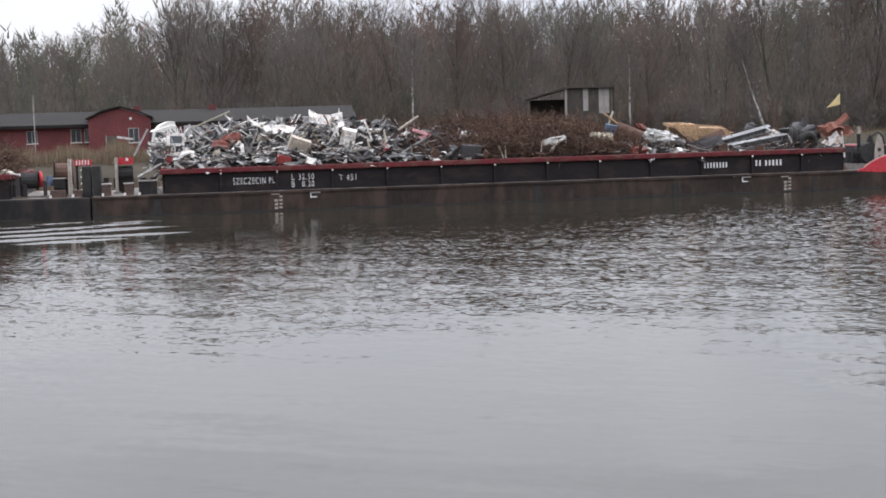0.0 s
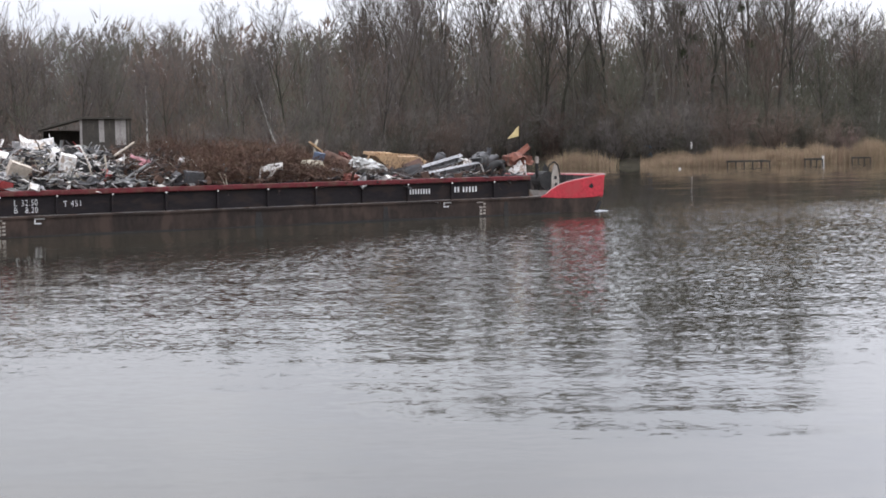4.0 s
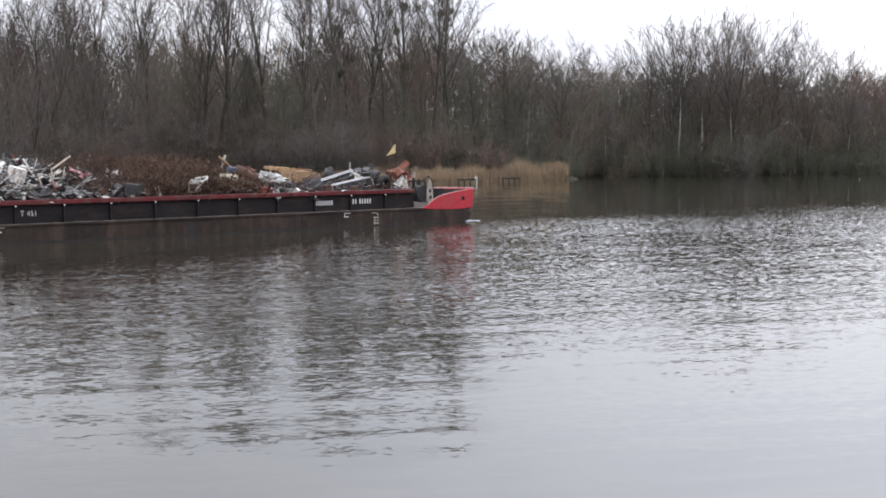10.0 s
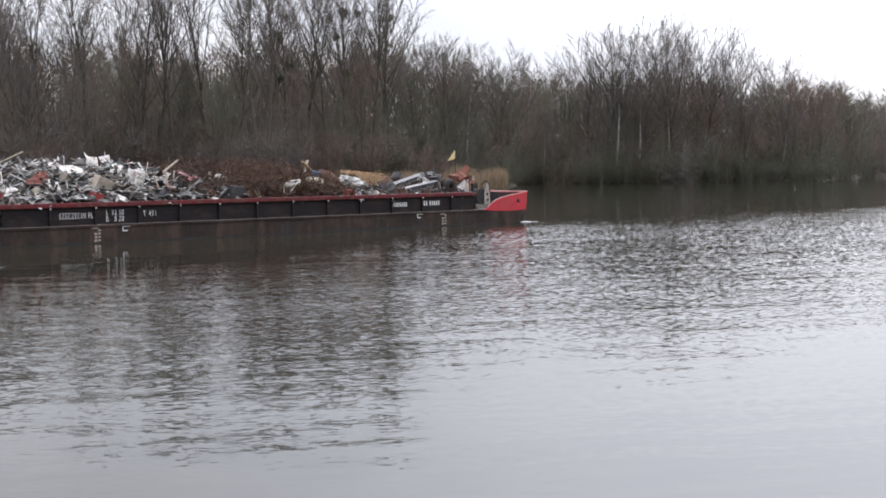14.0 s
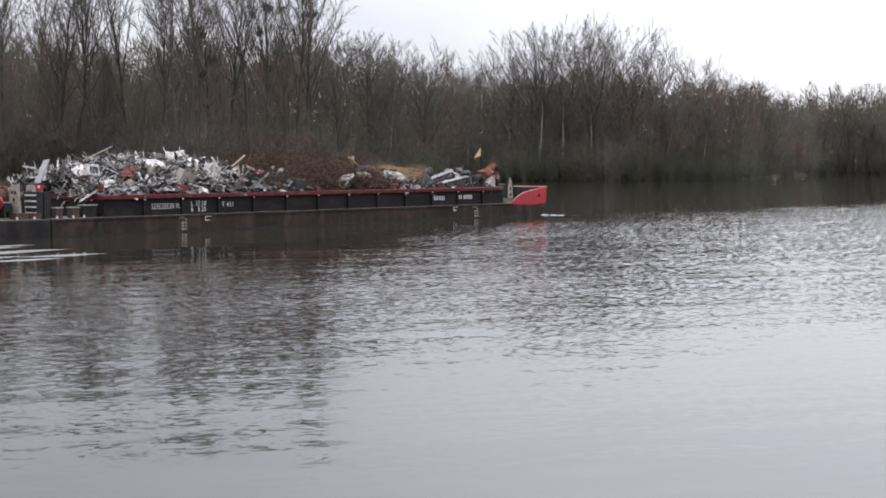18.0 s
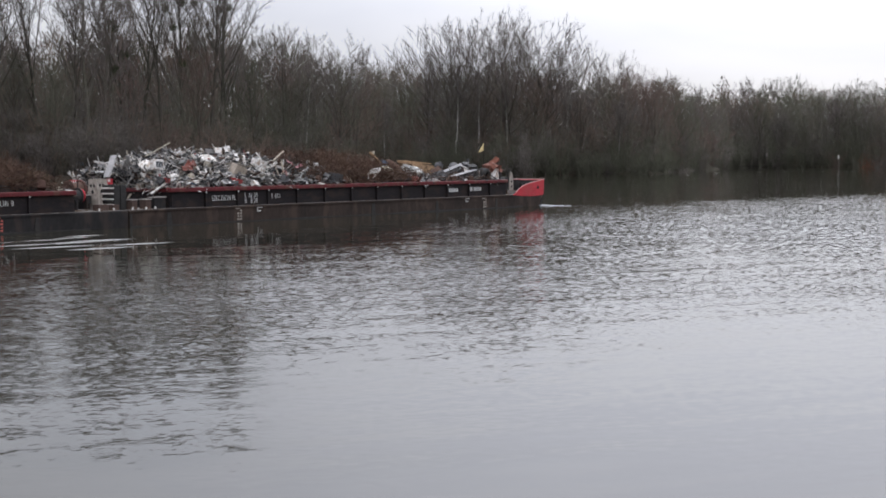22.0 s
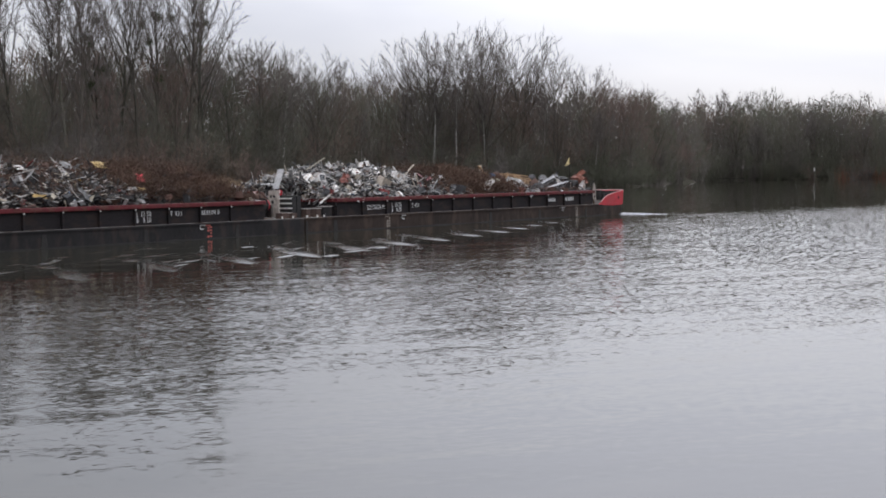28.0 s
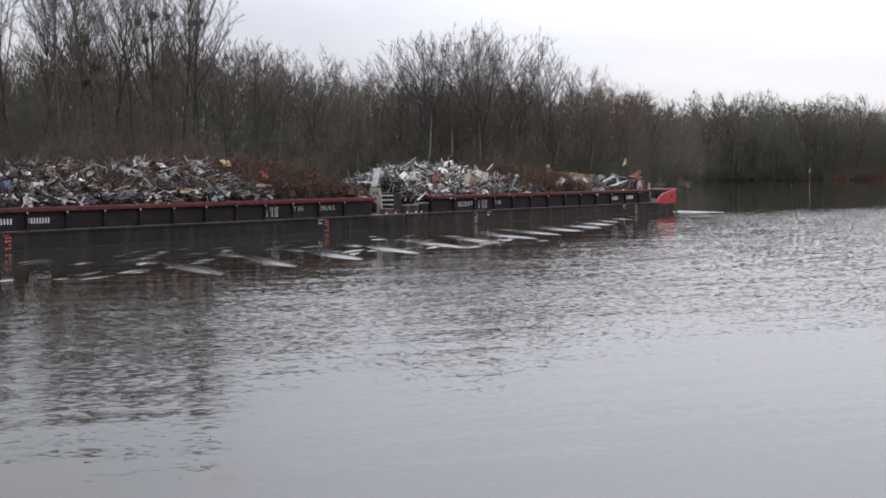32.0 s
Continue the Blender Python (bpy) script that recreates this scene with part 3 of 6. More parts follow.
thicket("far_woods", "dense bare woodland behind the first trees", 8, 2300, 60, 26, 95, 0.5, 1.0, 0.17)
thicket("undergrowth", "bare thicket between the trunks", 9, 2000, 150, 2, 42, 0.3, 0.95, 0.03, green=0.4)
thicket("undergrowth", "bare brushwood along the bank", 12, 900, 130, -4, 4, 0.12, 0.42, 0.025, green=0.6)
# paler than the olive twigs: haze over the bank painted into the scrub
SCRUB = material("catkin_grey_willow_twigs", (0.15, 0.152, 0.11), (0.115, 0.115, 0.085), 0.95, scale=0.15, fine=2, random_hue=0.3, thin=0.4)
thicket("undergrowth", "low grey-green willow scrub along the bank, paled for haze", 14, 700, 110, -5, 5, 0.06, 0.36, 0.028, span=(36.5, 64), green=1.2, budding=SCRUB)
thicket("undergrowth", "bare thicket of the distant bank", 10, 500, 120, -2, 40, 0.4, 0.95, 0.06, (49.5, 65), green=0.6)


# ---- the far bank: birches, reeds, house, shed, truck, jetties ----
def birch(az, d, height, lean=0.0, seed=0, top_lean=0.0):
    wood, fine = grow(500 + seed, height, "birch")
    p = polar(az, d)
    m = Matrix.Translation((p.x, p.y, ground_height(p.x, p.y) - 0.05)) @ Matrix.Rotation(radians(-az), 4, "Z") @ Matrix.Rotation(radians(lean), 4, "Y")
    ob = thing("birch", "slender white-barked birch with bare twigs", "tree", "birches of the far bank", at=m)
    part("trunk", wood, BIRCH, ob, "peeling white bark")
    part("crown", fine, TWIG, ob)


for _i, (_az, _d, _h, _lean) in enumerate([(-1.0, 178, 14.5, -1), (12.6, 170, 13.5, -14), (7.45, 182, 14, 0), (-17.5, 150, 9, 0), (24.6, 226, 15, 2), (35.3, 240, 19, 1), (41.2, 266, 20, 1), (45.4, 272, 17, 6), (46.0, 274, 15, 8), (43.3, 268, 17, -3), (38.4, 264, 14, 1), (42.1, 267, 18, 2), (47.5, 275, 14, 5), (53.5, 425, 15, 3)]):
    birch(_az, _d, _h, _lean, _i)


def mistletoe_tree(az, d, height, seed):
    wood, fine = grow(seed, height, "poplar")
    p = polar(az, d)
    ob = thing("tree", "tall bare poplar hung with dark mistletoe balls", "tree", "trees of the riverside wood", at=Matrix.Translation((p.x, p.y, ground_height(p.x, p.y) - 0.1)))
    part("trunk", wood, BARK, ob)
    part("crown", fine, TWIG, ob)
    rng = np.random.default_rng(seed)
    for k in range(6):
        c = Vector((rng.normal(0, 2.2), rng.normal(0, 2.2), height * rng.uniform(0.55, 0.92)))
        rows = []
        for j in range(340):
            w = Vector(rng.normal(0, 1, 3)).normalized()
            o = c + w * rng.uniform(0, 0.55)
            rows.append((o, o + (w + Vector(rng.normal(0, 0.4, 3))).normalized() * rng.uniform(0.3, 0.6)))
        part("mistletoe", slivers(rng, rows, 0.035), MISTLE, ob, "dark green mistletoe ball")


MISTLE = material("mistletoe", (0.06, 0.075, 0.03), (0.045, 0.05, 0.025), 0.8, scale=1, fine=8)
for _i, (_az, _d, _h) in enumerate([(30.6, 232, 30), (32.0, 236, 31), (28.4, 222, 28)]):
    mistletoe_tree(_az, _d, _h, 700 + _i)


def reed_bed(name, label, seed, count, span, near, deep, low, high, mat=None, rise=((0, 1), (1, 1))):
    """Upright dry blades, each leaning a little, with a drooping tip."""
    rng = np.random.default_rng(seed)
    rows = []
    for k in range(count):
        az = rng.triangular(span[0], (span[0] + span[1]) / 2, span[1]) if span[1] - span[0] < 3 else rng.uniform(*span)
        d = lerp(az, SHORE) + rng.uniform(near, deep)
        p = polar(az, d)
        z = max(-0.1, ground_height(p.x, p.y) - 0.1)
        h = rng.uniform(low, high) * lerp(az, rise) * (0.75 + 0.45 * noise.noise((az * 1.1, d * 0.08, seed)) + 0.28 * noise.noise((az * 4, d * 0.2, seed)))
        bend = Vector((rng.normal(0, 0.12), rng.normal(0, 0.12), 1)).normalized()
        rows.append((Vector((p.x, p.y, z)), Vector((p.x, p.y, z)) + bend * h))
    tagged(new(name, slivers(rng, rows, 0.03).mesh(name, mat or REED)), label, "reeds", kind="stuff")


reed_bed("reeds", "tall dry tan reeds along the waterline", 21, 30000, (26.5, 36.95), -4.5, 3, 1.8, 3.1, rise=((26.5, 0.5), (29, 0.85), (31, 1.05), (33, 0.95), (34.6, 1.3), (36.2, 1.5), (37, 1.3)))
reed_bed("reeds", "clump of dry tan reeds at the water's edge", 22, 3200, (22.8, 25.7), -4, 2, 1.2, 2.6)
BRACKEN = material("dead_bracken", (0.26, 0.13, 0.08), (0.17, 0.09, 0.06), 0.95, scale=0.08, fine=2, island=True, random_hue=0.4)
reed_bed("bracken", "red-brown dead bracken on the distant bank", 25, 5000, (56.6, 60.5), -3, 3, 2.2, 4.6, BRACKEN)
reed_bed("dry_grass", "dry tan grass in front of the red house", 23, 16000, (-22, -6), 2, 10, 0.7, 2.2, GRASS)
reed_bed("dry_grass", "low brown grass on the open bank", 24, 9000, (-6, 23), 0, 14, 0.5, 1.4, GRASS)

WOOD = material("weathered_timber", (0.12, 0.105, 0.09), (0.075, 0.065, 0.055), 0.9, scale=1.5, fine=14, bump=0.006)
GLASS = material("dark_window_glass", (0.05, 0.055, 0.06), (0.035, 0.04, 0.045), 0.08, scale=0.5, fine=3)
BLUE = material("faded_blue_paint", (0.16, 0.21, 0.28), (0.11, 0.15, 0.2), 0.6, scale=2, fine=9)
TYRE = material("black_rubber", (0.022, 0.022, 0.022), (0.035, 0.034, 0.033), 0.85, scale=3, fine=20, bump=0.003)
SHED = material("shed_boards", (0.075, 0.066, 0.056), (0.05, 0.046, 0.04), 0.92, scale=0.8, fine=9, bump=0.01)
PALE = material("pale_boards", (0.33, 0.31, 0.29), (0.23, 0.21, 0.2), 0.85, scale=1.2, fine=8)


def on_bank(az, d, turn=0.0):
    p = polar(az, d)
    return Matrix.Translation((p.x, p.y, ground_height(p.x, p.y))) @ Matrix.Rotation(radians(-az + turn), 4, "Z")


def window(parent, x, z, w, h, y):
    ob = part("window", Mesh().box(x, x + w, y - 0.03, y - 0.01, z, z + h), GLASS, parent)
    fr = Mesh()
    for a, b, c, e in ((x - 0.07, x, z, z + h), (x + w, x + w + 0.07, z, z + h), (x - 0.07, x + w + 0.07, z + h, z + h + 0.07), (x + w / 2 - 0.03, x + w / 2 + 0.03, z, z + h)):
        fr.box(a, b, y - 0.06, y - 0.015, c, e)
    part("frame", fr, PALE, ob)
    part("sill", Mesh().box(x - 0.12, x + w + 0.12, y - 0.16, y - 0.02, z - 0.1, z - 0.005), WHITE, ob, "white window sill")


def red_house():
    """A long single-storey red building with a shallow grey roof and a gabled front wing."""
    m = on_bank(-10.0, 152, 0.0)
    m.translation.z = 1.0
    ob = thing("house", "long low red house with a grey roof and gabled wing", "house", at=m)
    x0, x1, d = -20.0, 17.5, 8.0
    part("wall", Mesh().box(x0, x1, 0, d, -0.6, 3.25), BRICK, ob, "dark red painted walls")
    rf = Mesh()
    v = [(x0 - 0.5, -0.6, 3.15), (x1 + 0.5, -0.6, 3.15), (x1 + 0.5, d / 2, 4.45), (x0 - 0.5, d / 2, 4.45), (x0 - 0.5, d + 0.6, 3.15), (x1 + 0.5, d + 0.6, 3.15)]
    v += [(a, b, c + 0.18) for a, b, c in v]
    rf.add(v, [(0, 1, 2, 3), (3, 2, 5, 4), (6, 9, 8, 7), (9, 10, 11, 8), (0, 6, 7, 1), (4, 5, 11, 10), (0, 3, 9, 6), (3, 4, 10, 9), (1, 7, 8, 2), (2, 8, 11, 5)])
    roof = part("roof", rf, ROOF, ob, "grey felt roof")
    part("fascia", Mesh().box(x0 - 0.45, x1 + 0.45, -0.66, -0.61, 3.02, 3.3), ROOF, roof)
    for cx in (-4.8, 3.0):
        part("chimney", Mesh().box(cx, cx + 0.7, d / 2 - 0.3, d / 2 + 0.4, 4.3, 5.1), BRICK, roof)
    # gabled wing
    gx0, gx1, gy = -9.0, -3.0, -3.0
    mid = (gx0 + gx1) / 2
    wing = part("wing", Mesh().slab([(gx0, -0.6), (gx1, -0.6), (gx1, 3.75), (gx1 - 1.4, 4.4), (mid, 4.75), (gx0 + 1.4, 4.4), (gx0, 3.75)], gy, 1.0), BRICK, ob, "gabled red front wing")
    for a, b in (((gx0 - 0.25, 3.75), (gx0 + 1.4, 4.5)), ((gx0 + 1.4, 4.5), (mid, 4.87)), ((mid, 4.87), (gx1 - 1.4, 4.5)), ((gx1 - 1.4, 4.5), (gx1 + 0.25, 3.75))):
        part("barge_board", Mesh().slab([a, b, (b[0], b[1] + 0.14), (a[0], a[1] + 0.14)], gy - 0.3, 2.0), ROOF, wing)
    part("lamp", Mesh().tube((-4.9, gy - 0.25, 3.75), (-4.9, gy - 0.02, 3.75), 0.13), WHITE, wing, "white wall lamp")
    window(ob, -10.9, 1.55, 0.9, 1.25, 0.0)
    window(ob, -9.55, 1.55, 0.35, 1.25, 0.0)
    window(ob, -5.1, 1.4, 0.9, 1.35, gy)
    window(ob, -15.2, 1.55, 0.9, 1.2, 0.0)
    window(ob, 4.0, 1.55, 0.9, 1.2, 0.0)
    window(ob, 10.0, 1.55, 0.9, 1.2, 0.0)
    door = part("door", Mesh().box(-7.3, -6.35, gy - 0.05, gy - 0.01, 0, 2.05), WOOD, ob, "dull wooden door")
    part("door_frame", Mesh().box(-7.4, -7.31, gy - 0.08, gy - 0.012, 0, 2.14), PALE, door)
    # a wire mast at the house's end
    part("mast", Mesh().tube((-13.9, -6, -0.5), (-13.9, -6, 6.2), 0.06, n=6), PALE, ob, "thin pale mast")


red_house()


TARP = material("pale_trailer_sheet", (0.34, 0.34, 0.36), (0.26, 0.26, 0.27), 0.6, scale=0.5, fine=5)


def truck():
    m = on_bank(-10.7, 134, 8)
    m.translation.z = 0.75
    ob = thing("truck", "white lorry cab parked by the red house", "truck", at=m)
    cab = part("cab", Mesh().slab([(-1.15, 0.55), (1.1, 0.55), (1.1, 3.05), (0.75, 3.15), (-0.75, 2.75), (-1.0, 2.6), (-1.2, 1.6)], -1.2, 1.2), WHITE, ob, "white lorry cab")
    bevel_w = cab.modifiers.new("edge", "BEVEL")
    bevel_w.width, bevel_w.segments = 0.08, 2
    part("air_deflector", Mesh().slab([(-0.6, 2.8), (1.0, 3.1), (1.0, 3.42), (0.5, 3.46), (-0.2, 3.2)], -1.0, 1.0), WHITE, ob, "white roof air deflector")
    part("side_window", Mesh().slab([(-0.95, 1.75), (0.1, 1.75), (0.1, 2.5), (-0.75, 2.5)], -1.225, -1.205), GLASS, ob)
    part("side_window", Mesh().slab([(0.25, 1.75), (0.75, 1.75), (0.75, 2.4), (0.25, 2.4)], -1.225, -1.205), GLASS, ob)
    part("windscreen", Mesh().slab([(-1.22, 1.7), (-1.17, 1.7), (-1.0, 2.55), (-1.05, 2.55)], -1.05, 1.05), GLASS, ob)
    part("chassis", Mesh().box(-1.1, 4.6, -0.5, 0.5, 0.6, 0.9), TYRE, ob)
    part("fuel_tank", Mesh().box(1.3, 2.5, -1.15, -0.55, 0.5, 1.1), WHITE, ob)
    part("trailer_box", Mesh().box(2.1, 11.0, -1.25, 1.25, 1.4, 3.05), TARP, ob, "long pale grey trailer box")
    part("trailer_frame", Mesh().box(2.2, 10.9, -1.1, 1.1, 1.1, 1.395), TYRE, ob)
    for x in (-0.2, 3.2, 8.6, 9.8):
        for y in (-1.15, 0.85):
            wheel = part("wheel", Mesh().ring((x, y + 0.15, 0.5), (0, 1, 0), 0.34, 0.16, 16, 8), TYRE, ob)
            part("rim", Mesh().tube((x, y + 0.05, 0.5), (x, y + 0.25, 0.5), 0.26, n=12), PALE, wheel)


truck()


def shed():
    """A leaning lean-to shed: open dark bay on one side, boarded wall with pale sheets on the other."""
    m = on_bank(4.95, 142, 0)
    m.translation.z = 1.2
    ob = thing("shed", "dark ramshackle shed with an open bay and patched wall", "shed", at=m)
    part("post", Mesh().box(-0.1, 0.12, -0.1, 0.1, -0.8, 5.25), PALE, ob, "pale grey corner post")
    part("post", Mesh().box(-3.6, -3.45, -0.1, 0.1, -0.8, 4.2), WOOD, ob)
    part("post", Mesh().box(4.3, 4.45, -0.1, 0.1, -0.8, 5.2), WOOD, ob)
    part("roof", Mesh().slab([(-3.9, 4.15), (0.2, 5.2), (4.7, 5.15), (4.7, 5.3), (0.2, 5.38), (-3.9, 4.32)], -0.4, 5.0), SHED, ob, "sagging dark board roof")
    part("back_wall", Mesh().box(-3.6, 4.4, 4.2, 4.35, -0.8, 4.2), SHED, ob)
    part("side_wall", Mesh().box(-3.6, -3.5, 0.1, 4.2, -0.8, 4.1), SHED, ob)
    part("inner_wall", Mesh().box(-0.02, 0.08, 0.1, 4.2, -0.8, 5.0), SHED, ob)
    x = 0.16
    k = 0
    while x < 4.25:
        w = 0.5
        mat = PALE if 1.5 < x < 2.1 or 3.0 < x < 3.9 else SHED
        low = 2.2 + 0.5 * (k % 3) if mat == PALE else -0.6
        part("board", Mesh().box(x, x + w - 0.02, 0.0 + 0.01 * (k % 2), 0.05 + 0.01 * (k % 2), 3.0 if 1.5 < x < 2.1 else (2.7 if mat == PALE else low), 5.12), mat, ob)
        if mat == PALE:
            part("board", Mesh().box(x, x + w - 0.02, 0.06, 0.1, -0.6, 5.0), SHED, ob)
        x += w
        k += 1


shed()


def jetty(az, d, length, legs):
    m = on_bank(az, d)
    m.translation.z = 0
    ob = thing("jetty", "low weathered wooden landing stage in the reeds", "jetty", "landing stages", at=m)
    n = int(length / 0.4)
    for i in range(n):
        part("plank", Mesh().box(-length / 2 + i * 0.4, -length / 2 + i * 0.4 + 0.37, -0.6, 0.7, 0.62, 0.7), SHED, ob)
    part("beam", Mesh().box(-length / 2, length / 2, -0.55, -0.4, 0.46, 0.61), SHED, ob)
    part("beam", Mesh().box(-length / 2, length / 2, 0.45, 0.6, 0.46, 0.61), SHED, ob)
    for i in range(legs):
        x = -length / 2 + 0.15 + i * (length - 0.3) / (legs - 1)
        part("pile", Mesh().tube((x, -0.47, -1.4), (x, -0.47, 0.6), 0.09, n=7), SHED, ob)


jetty(30.6, 192, 5.6, 6)
jetty(34.76, 210, 2.7, 4)
jetty(33.03, 202, 2.6, 4)
jetty(52.6, 414, 9.0, 6)


def bank_post(az, d, height, mat, label, width=0.12):
    m = on_bank(az, d)
    m.translation.z = -0.8
    ob = thing("marker_post", label, "post", "marker posts", at=m)
    part("shaft", Mesh().box(-width, width, -width, width, 0, height + 0.8), WOOD, ob)
    part("board", Mesh().box(-width - 0.05, width + 0.05, -width - 0.04, -width - 0.005, height - 0.2, height + 0.75), mat, ob)


bank_post(33.37, 206, 1.0, WHITE, "white-faced marker post in the water")
bank_post(28.45, 200, 3.3, WHITE, "thin post with a small white board", 0.07)
bank_post(28.0, 176, 0.2, WHITE, "short white-topped mooring post", 0.09)
bank_post(53.2, 416, 4.2, PALE, "tall thin pale post on the distant bank", 0.08)
bank_post(55.85, 418, 3.4, WHITE, "distant post with a white board", 0.1)
bank_post(32.0, 214, 2.6, PALE, "pale marker board among the reeds", 0.1)


def boat_shelter():
    m = on_bank(26.9, 203)
    m.translation.z = 0.2
    ob = thing("boat_shelter", "small dark boat shelter with a blue tarpaulin", "shelter", at=m)
    part("wall", Mesh().box(0.6, 4.2, 0, 3, -0.8, 2.1), SHED, ob, "dull red-brown boards")
    part("roof", Mesh().slab([(0.3, 2.1), (4.5, 2.1), (4.4, 2.35), (0.4, 2.35)], -0.3, 3.3), ROOF, ob)
    part("tarpaulin", Mesh().slab([(-1.0, 0.0), (0.3, -0.1), (0.4, 1.3), (0.0, 1.7), (-0.6, 1.2)], -0.5, 0.8), BLUE, ob, "faded blue tarpaulin")
    part("sign", Mesh().box(-0.9, 0.2, -0.6, -0.55, 2.2, 2.75), BLUE, ob, "pale blue sign")
    part("sign_pole", Mesh().tube((-0.35, -0.5, -0.8), (-0.35, -0.5, 2.7), 0.04, n=6), WOOD, ob)
    part("hull", Mesh().slab([(-3.8, 0.0), (-3.4, -0.4), (-1.6, -0.4), (-1.2, 0.1)], -1.4, -0.4), WOOD, ob, "dark upturned rowing boat")


boat_shelter()


# ---- the convoy: two coupled scrap barges, in the space of the leading one ----
# x from its stern to its bow, y from the near side to the far side, z from the water
LONG, WIDE, DECK_Z, TOP_Z = 32.5, 8.2, 0.74, 1.66
RIDERS = []
TARRED = material("tar", (0.02, 0.02, 0.02), (0.03, 0.028, 0.026), 0.6, scale=2, fine=12)


def ride(ob, local=None):
    """Let a thing travel with the convoy, at a pose in the leading barge's space."""
    local = Matrix() if local is None else local
    ob.matrix_basis = local
    RIDERS.append((ob, local))
    return ob


def bevel(ob, width, segments=2):
    md = ob.modifiers.new("edge", "BEVEL")
    md.width, md.segments, md.limit_method = width, segments, "ANGLE"
    return ob


def lettering(text, size, parent, x, z, width, y=0.0):
    """Stencilled words of a given width on a plate that faces the near bank."""
    cu = bpy.data.curves.new("text", "FONT")
    cu.body, cu.size, cu.extrude, cu.offset = text, size / 0.7, 0.003, -0.003
    cu.space_character = 1.22
    tmp = bpy.data.objects.new("text", cu)
    me = bpy.data.meshes.new_from_object(tmp)
    bpy.data.objects.remove(tmp)
    me.materials.clear()
    me.materials.append(STENCIL)
    ob = part("lettering", me, None, parent, "white stencilled lettering")
    wide = max(v.co.x for v in me.vertices)
    ob.matrix_basis = Matrix.LocRotScale((x, y - 0.012, z), Euler((radians(90), 0, 0)), (width / wide, 1, 1))
    return ob


def bars(widths, size, parent, x, z, y=0.0, name="number_bar"):
    """Lettering that is not spelled out: plain upright bars."""
    for w in widths:
        if w > 0:
            part(name, Mesh().box(x, x + w * 0.45, y - 0.014, y - 0.004, z, z + size), STENCIL, parent)
        x += abs(w)


RIBS = [4.64 + 2.05 * i for i in range(12)]


def barge(name, label, hull_mat, first=2.55, last=28.96, bow=True, ribs=RIBS):
    """An open deck barge: pontoon hull, side deck, hold coaming of panels and ribs, red rail."""
    top = thing(name, label, "barge", "barges of the convoy")
    inset = 0.16
    if bow:
        prof = [(0, -1.0), (29.4, -1.0), (32.3, -0.1), (32.56, 0.55), (32.6, DECK_Z), (0, DECK_Z)]
    else:
        prof = [(0, -1.0), (LONG, -1.0), (LONG, DECK_Z), (0, DECK_Z)]
    hull = part("hull", Mesh().slab(prof, 0, WIDE), hull_mat, top)
    bevel(hull, 0.05)
    for y in (-0.012, WIDE + 0.012):
        edge = [(0.1 + 0.75 * i, DECK_Z - 0.02 + 0.03 * noise.noise((i * 0.33, 7 if bow else 2, y))) for i in range(40)]
        part("rubbing_strake", Mesh().slab([(x, z - 0.06) for x, z in edge] + edge[::-1], y - 0.03, y + 0.01), hull_mat, top)
    # the wet band where the water laps, with an uneven upper edge
    wet = Mesh()
    rim = [(0.02 + 0.4 * i, 0.05 + 0.045 * noise.noise((i * 0.31, 1.7 if bow else 5.2, 0))) for i in range(77)]
    wet.slab([(0.02, -0.3), (30.42, -0.3)] + rim[::-1], -0.007, 0.0)
    part("wet_band", wet, TARRED, top, "dark wet band along the waterline")
    dk = Mesh().box(0.06, 32.2, 0.05, WIDE - 0.05, DECK_Z + 0.004, DECK_Z + 0.02)
    part("deck", dk, DECK, top)
    for x, a, b in ((0.0, 0.05, 0.08), (2.2, 0.1, 0.2), (16.4, 0.1, 0.22), (21.9, 0.08, 0.16), (27.6, 0.08, 0.14)):
        part("fender_plate", Mesh().slab([(x + 0.1 - b, -0.2), (x + 0.1 + b, -0.2), (x + 0.1 + a, DECK_Z - 0.16), (x + 0.1 - a, DECK_Z - 0.16)], -0.02, 0.0), TARRED, top, "tarred fender plate")
    edges = [first] + [r for r in ribs if first + 0.5 < r < last - 0.5] + [last]
    for side in (0, 1):
        y0 = inset if side == 0 else WIDE - inset - 0.02
        for a, b in zip(edges, edges[1:]):
            part("side_panel", Mesh().box(a + 0.05, b - 0.05, y0, y0 + 0.02, DECK_Z + 0.02, TOP_Z - 0.2), PANEL, top)
        for r in edges[1:-1]:
            yy = inset - 0.11 if side == 0 else WIDE - inset
            part("rib", Mesh().slab([(r - 0.045, DECK_Z + 0.02), (r + 0.045, DECK_Z + 0.02), (r + 0.045, TOP_Z - 0.16), (r - 0.045, TOP_Z - 0.16)], yy, yy + 0.13), PANEL, top)
            if side == 0:
                part("rib_cap", Mesh().box(r - 0.03, r + 0.03, yy - 0.015, yy + 0.02, TOP_Z - 0.25, TOP_Z - 0.18), WHITE, top, "chipped white rib end")
        ya = inset - 0.14 if side == 0 else WIDE - inset - 0.1
        rail = part("rail", Mesh().slab([(first - 0.1, TOP_Z - 0.19), (last + 0.02, TOP_Z - 0.19), (last + 0.02, TOP_Z), (first - 0.1, TOP_Z)], ya, ya + 0.24), RIM, top, "dull red hold rail")
        bevel(rail, 0.03)
    for x in (first, last):
        part("end_panel", Mesh().box(x - 0.02, x + 0.02, inset + 0.03, WIDE - inset - 0.03, DECK_Z + 0.02, TOP_Z - 0.05), PANEL, top)
        part("end_rail", Mesh().box(x - 0.1, x + 0.1, inset + 0.12, WIDE - inset - 0.12, TOP_Z - 0.17, TOP_Z - 0.02), RIM, top)
